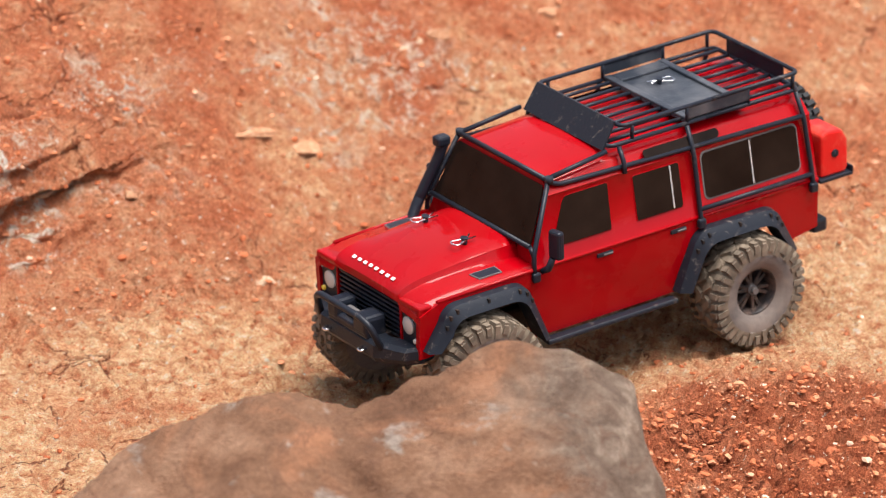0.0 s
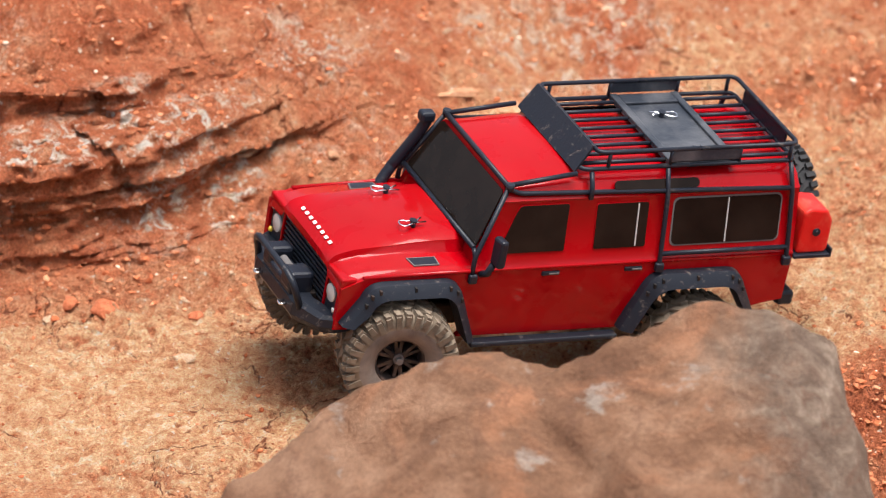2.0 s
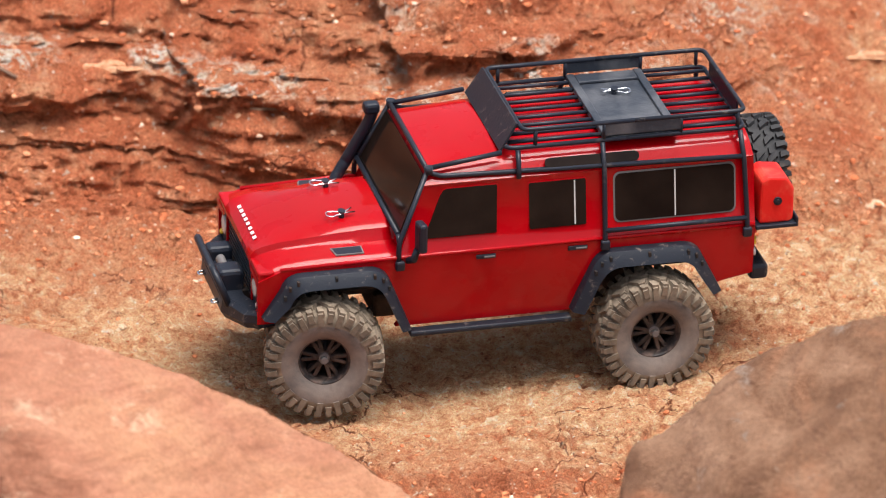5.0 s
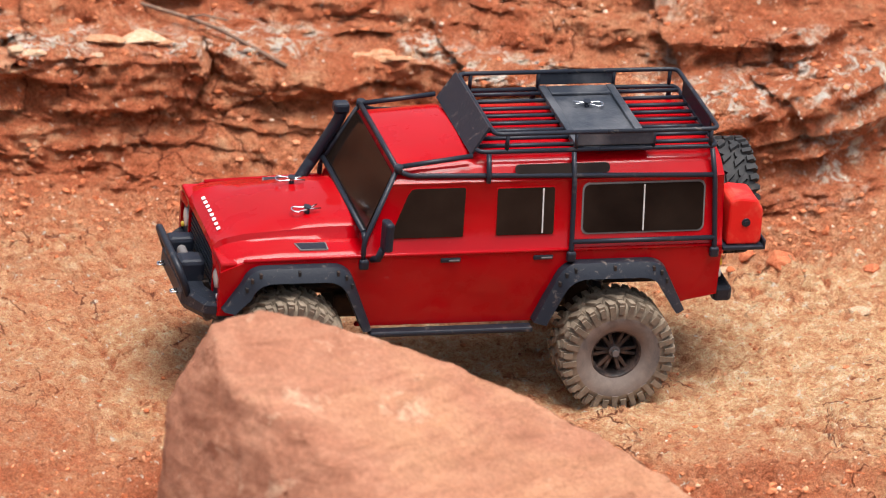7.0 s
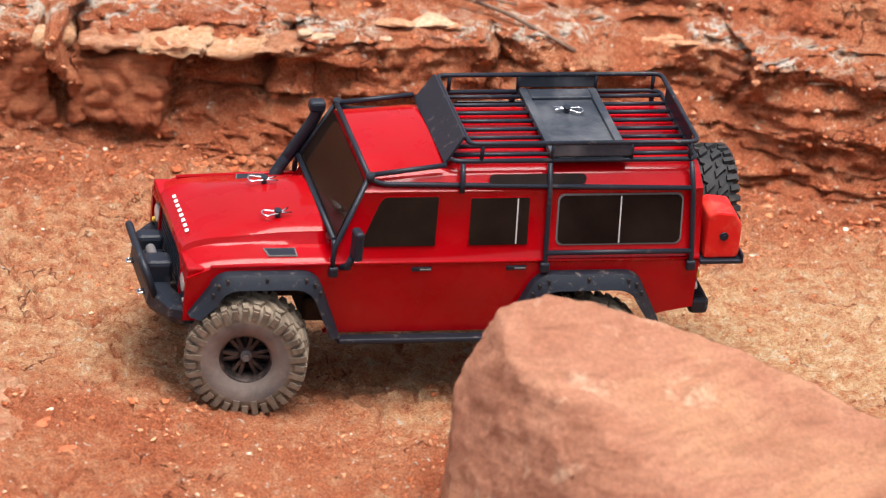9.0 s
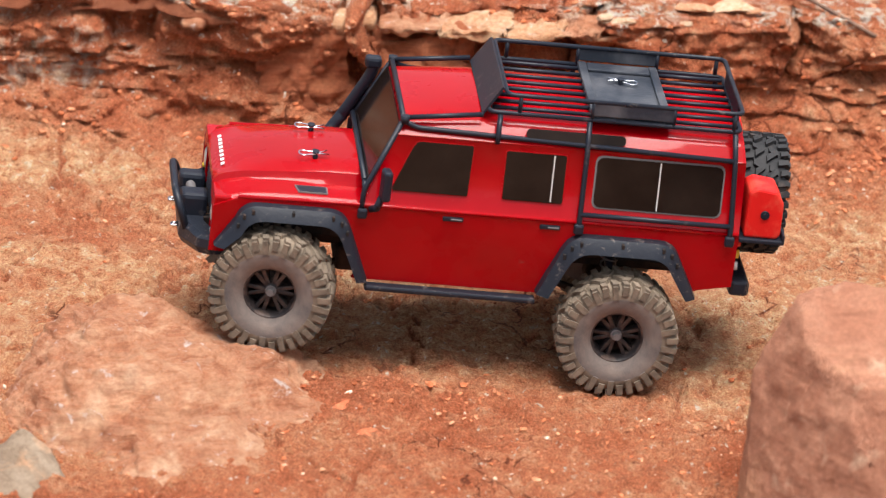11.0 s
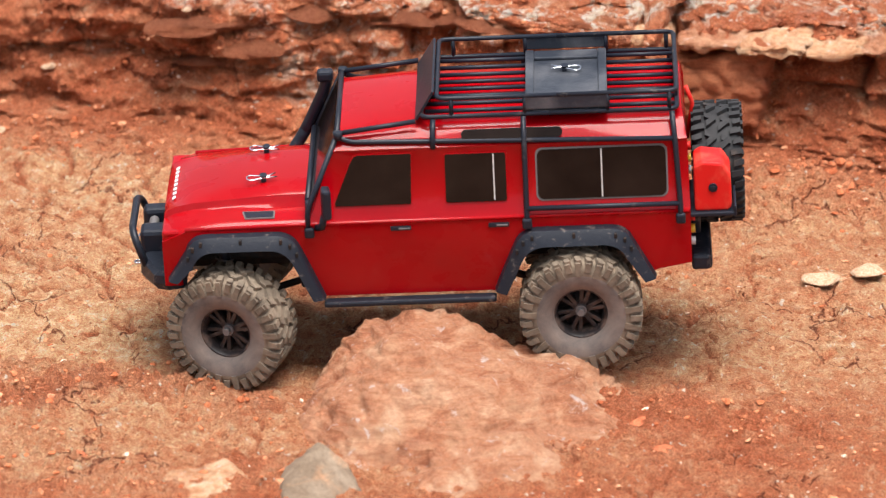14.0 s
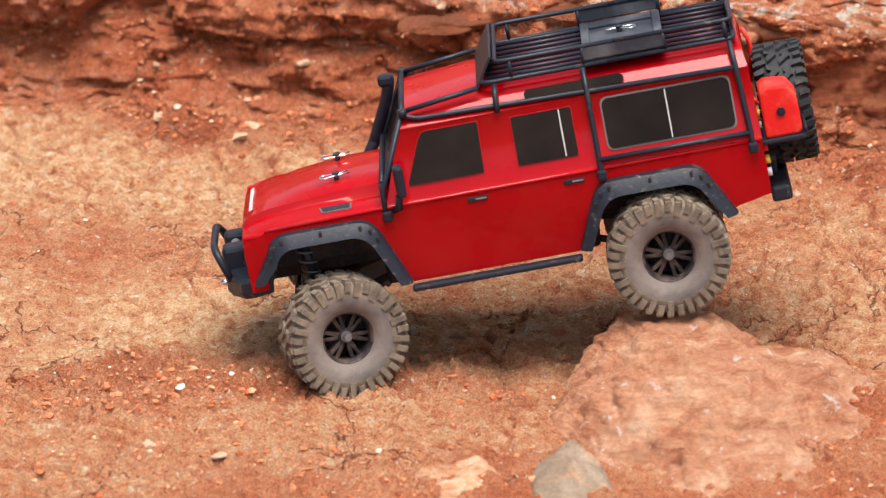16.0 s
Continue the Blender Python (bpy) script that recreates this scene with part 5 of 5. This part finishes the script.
# pale flat slabs that crop out along the ledge, x, y, z and length
SLAB = "flat chalky slab cropping out of the red bank"
for k, (x, y, z, size) in enumerate([(-0.299, 0.445, 0.152, 0.028), (-0.316, 0.450, 0.148, 0.050), (-0.282, 0.469, 0.160, 0.040), (-0.247, 0.482, 0.156, 0.048), (-0.225, 0.490, 0.150, 0.036), (-0.383, 0.420, 0.149, 0.055), (-0.360, 0.414, 0.164, 0.030),
                                     (-0.003, 0.535, 0.121, 0.050), (0.061, 0.515, 0.120, 0.048), (0.182, 0.455, 0.102, 0.040), (0.032, 0.522, 0.121, 0.040), (0.123, 0.455, 0.101, 0.055), (0.210, 0.443, 0.096, 0.040), (0.233, 0.433, 0.090, 0.026), (0.298, 0.428, 0.091, 0.032), (0.160, 0.450, 0.103, 0.034)]):
    stone(x, y, z, size, CHALK_BIT if k % 3 else PEBBLE, SLAB, 0.20, (k * 13) % 26 - 13, k, 1.35, "flat_stone", "flat stones along the ledge")
for k, (x, y, z, size) in enumerate([(-0.888, 0.405, 0.180, 0.060), (-0.845, 0.430, 0.172, 0.055), (-0.779, 0.385, 0.184, 0.070), (-0.731, 0.369, 0.187, 0.060), (-1.112, 0.375, 0.180, 0.055), (-1.079, 0.405, 0.135, 0.070), (-1.039, 0.386, 0.158, 0.060),
                                     (-1.065, 0.395, 0.177, 0.050), (-0.973, 0.410, 0.188, 0.055), (0.534, 0.488, 0.133, 0.050), (0.572, 0.512, 0.125, 0.040), (0.577, 0.512, 0.121, 0.035), (0.793, 0.624, 0.096, 0.045), (0.846, 0.645, 0.075, 0.050), (0.720, 0.573, 0.102, 0.04)]):
    stone(x, y, z, size, STRATA if k < 9 else CHALK_BIT, "flat layered red slab in the bank" if k < 9 else SLAB, 0.26, (k * 17) % 24 - 12, k + 3, 1.5, "flat_stone", "flat stones along the ledge")


def block(corners, seed, label, mat=STRATA):
    return tagged(hull_rock("stone_block", corners, mat, 0.0045, 0.0085, seed, 0.0024, 0.0055), label, "rock", "blocks in the bank")


def brick_corners(x0, x1, y0, y1, z0, z1, seed, j=0.010):
    r = random.Random(seed)
    return [(x + r.uniform(-j, j), y + r.uniform(-j, j), z + r.uniform(-j, j) * 0.5) for x in (x0, x1) for y in (y0, y1) for z in (z0, z1)]


block(brick_corners(-0.605, -0.515, 0.385, 0.50, 0.088, 0.158, 4), 4, "squared red clay block standing out of the bank")
block(brick_corners(-0.720, -0.625, 0.375, 0.50, 0.085, 0.165, 7), 7, "squared red clay block standing out of the bank")
for k, (x0, x1, z0, z1, y0) in enumerate([(-0.602, -0.535, 0.156, 0.170, 0.378), (-0.540, -0.470, 0.156, 0.167, 0.372), (-0.475, -0.415, 0.153, 0.162, 0.380), (-0.415, -0.372, 0.150, 0.158, 0.392),
                                          (-0.720, -0.665, 0.163, 0.174, 0.375), (-0.668, -0.612, 0.162, 0.171, 0.380), (-0.800, -0.728, 0.172, 0.182, 0.372)]):
    block(brick_corners(x0, x1, y0, 0.47, z0 + 0.004, z1, 20 + k, 0.006), 20 + k, "thin pale ledge slab over a hollow in the bank", CHALK if k % 3 else ROCK_CRUST)

tagged(hull_rock("stone", [(-0.875, -0.52, 0.02), (-0.86, -0.50, 0.075), (-0.83, -0.485, 0.092), (-0.80, -0.50, 0.080), (-0.785, -0.53, 0.06), (-0.78, -0.56, 0.02), (-0.87, -0.60, 0.02), (-0.82, -0.60, 0.07), (-0.85, -0.56, 0.08)], GREYSTONE, 0.006, 0.004, 31, 0.006), "smooth grey stone half sunk in soil", "stone")
tagged(hull_rock("stone", [(-0.985, -0.52, 0.03), (-0.96, -0.51, 0.075), (-0.91, -0.505, 0.080), (-0.885, -0.52, 0.07), (-0.88, -0.56, 0.03), (-0.98, -0.60, 0.03), (-0.92, -0.58, 0.075)], CHALK, 0.006, 0.006, 37, 0.006, 0.003), "chalky orange stone half sunk in soil", "stone")


def twig():
    bm = bmesh.new()
    pts = bend([(-0.300, 0.575, 0.182), (-0.251, 0.550, 0.174), (-0.203, 0.524, 0.168), (-0.168, 0.520, 0.156), (-0.133, 0.500, 0.143), (-0.098, 0.488, 0.126)], 0.012)
    tube(bm, pts, 0.0022, 7)
    tube(bm, [pts[8], pts[8] + Vector((0.02, -0.012, 0.006)), pts[8] + Vector((0.045, -0.018, 0.002))], 0.0012, 6)
    me = bpy.data.meshes.new("root")
    bm.to_mesh(me)
    bm.free()
    me.materials.append(dusty("grey_bark", (0.16, 0.10, 0.075), (0.34, 0.20, 0.13), 0.2, 0.9, 80))
    shade(me)
    tagged(new("root", me), "thin dry grey root lying on the bank", "root")


twig()


# ---- what moves: the truck drives along the track, its wheels roll, steer and work on their springs ----
TRUCK_ROWS = [
    (0.0, 1.0427, 0.1445, 0.0065, -1.47, 6.08, 205.49), (0.5, 0.9733, 0.1407, 0.003, -6.72, 8.58, 203.87), (1.0, 0.9056, 0.1105, 0.008, -9.7, 5.06, 202.41),
    (1.5, 0.8384, 0.1049, 0.0012, -10.3, -0.2, 199.68), (2.0, 0.7602, 0.0926, -0.0092, -10.31, -4.27, 197.89), (2.5, 0.6798, 0.08, -0.02, -11.16, -4.64, 193.5),
    (3.0, 0.6077, 0.0711, -0.0187, -8.08, -2.35, 192.76), (3.5, 0.5443, 0.0597, -0.0172, -7.81, 1.54, 191.08), (4.0, 0.4796, 0.0502, -0.0144, -5.96, 1.47, 190.9),
    (6.5, 0.1059, 0.0102, -0.0182, -6.05, -1.88, 191.74), (7.0, 0.0324, -0.0094, -0.0142, -5.06, -3.4, 193.86), (7.5, -0.0438, -0.0314, -0.0137, -6.48, -3.37, 195.24),
    (8.0, -0.1199, -0.0543, -0.0087, -6.73, -3.93, 196.91), (8.5, -0.1945, -0.0723, -0.007, -7.24, -4.73, 197.09), (9.0, -0.2662, -0.0859, -0.0013, -7.96, -4.7, 195.42),
    (9.5, -0.3341, -0.1024, 0.0057, -6.33, -5.27, 193.84), (10.0, -0.4011, -0.1112, 0.0121, -5.77, -5.56, 192.37), (12.5, -0.638, -0.162, 0.0589, 3.94, -12.0, 185.91),
    (13.0, -0.6915, -0.1521, 0.055, 2.49, -9.87, 184.85), (13.5, -0.7497, -0.1597, 0.0452, -4.59, -3.07, 186.24), (14.0, -0.7949, -0.1568, 0.0505, -3.75, 0.42, 187.09),
    (14.5, -0.8269, -0.1611, 0.0554, -1.95, 2.39, 186.93), (15.0, -0.8591, -0.1676, 0.0601, 0.07, 4.48, 187.2), (15.5, -0.8915, -0.1815, 0.0668, 1.65, 6.62, 189.07),
    (16.0, -0.9346, -0.1996, 0.0715, 4.53, 7.79, 191.73),
]

FRONT_WHEEL = [
    (2.0, 0.1534, 0.0874), (3.0, 0.1593, 0.0829), (3.5, 0.1594, 0.0855),
    (4.0, 0.1613, 0.0808), (8.0, 0.1533, 0.0806), (9.0, 0.1609, 0.085),
    (9.5, 0.1607, 0.0856), (10.0, 0.1595, 0.0834), (12.5, 0.1607, 0.0888),
    (13.0, 0.1621, 0.0873), (13.5, 0.1634, 0.0768), (14.0, 0.1623, 0.0747),
    (14.5, 0.1638, 0.067), (15.0, 0.1553, 0.0661), (15.5, 0.149, 0.0639),
    (16.0, 0.1466, 0.0619),
]
REAR_WHEEL = [
    (0.0, -0.1663, 0.0828), (1.0, -0.1669, 0.07), (4.0, -0.1618, 0.0779),
    (6.5, -0.1601, 0.0706), (7.0, -0.1613, 0.0707), (8.0, -0.1657, 0.0758),
    (10.0, -0.1599, 0.0729), (12.5, -0.1592, 0.0645), (13.0, -0.1591, 0.0646),
    (13.5, -0.1593, 0.074), (14.0, -0.159, 0.082), (14.5, -0.1603, 0.0835),
    (15.0, -0.1596, 0.085), (15.5, -0.1589, 0.0856), (16.0, -0.1597, 0.084),
]
STEER = [
    (0.0, -8.0), (2.0, -12.0), (3.0, -17.0),
    (3.5, -14.0), (4.0, -13.0), (8.0, -5.0),
    (9.0, -14.0), (9.5, -15.0), (10.0, -8.0),
    (12.5, -17.0), (13.0, -14.0), (13.5, -14.0),
    (14.0, -19.0), (14.5, -12.0), (15.0, 1.0),
    (15.5, 16.0), (16.0, 17.0),
]


def motions():
    walk(truck, [(t, pose(x, y, z, rx, ry, rz)) for t, x, y, z, rx, ry, rz in TRUCK_ROWS])
    # distance rolled and spring travel along the clip
    times = [r[0] for r in TRUCK_ROWS]
    rolled = [0.0]
    for a, b in zip(TRUCK_ROWS, TRUCK_ROWS[1:]):
        rolled.append(rolled[-1] + math.dist(a[1:4], b[1:4]))
    for ob, x, side in wheels:
        spots = FRONT_WHEEL if x > 0 else REAR_WHEEL
        rows = []
        for k in range(65):
            t = k * 0.25
            wx = np.interp(t, [s[0] for s in spots], [s[1] for s in spots])
            wz = np.interp(t, [s[0] for s in spots], [s[2] for s in spots])
            if side < 0:
                wz = 0.152 - wz
            steer = np.interp(t, [s[0] for s in STEER], [s[1] for s in STEER]) if x > 0 else 0.0
            spin = math.degrees(np.interp(t, times, rolled) / 0.057)
            # the far wheels turn their outer face away from the near ones
            if side > 0:
                m = pose(wx, 0.097, wz, 0, 0, steer) @ Matrix.Rotation(radians(spin), 4, "Y")
            else:
                m = pose(wx, -0.097, wz, 0, 0, steer + 180) @ Matrix.Rotation(radians(-spin), 4, "Y")
            rows.append((t, m))
        walk(ob, rows)



motions()
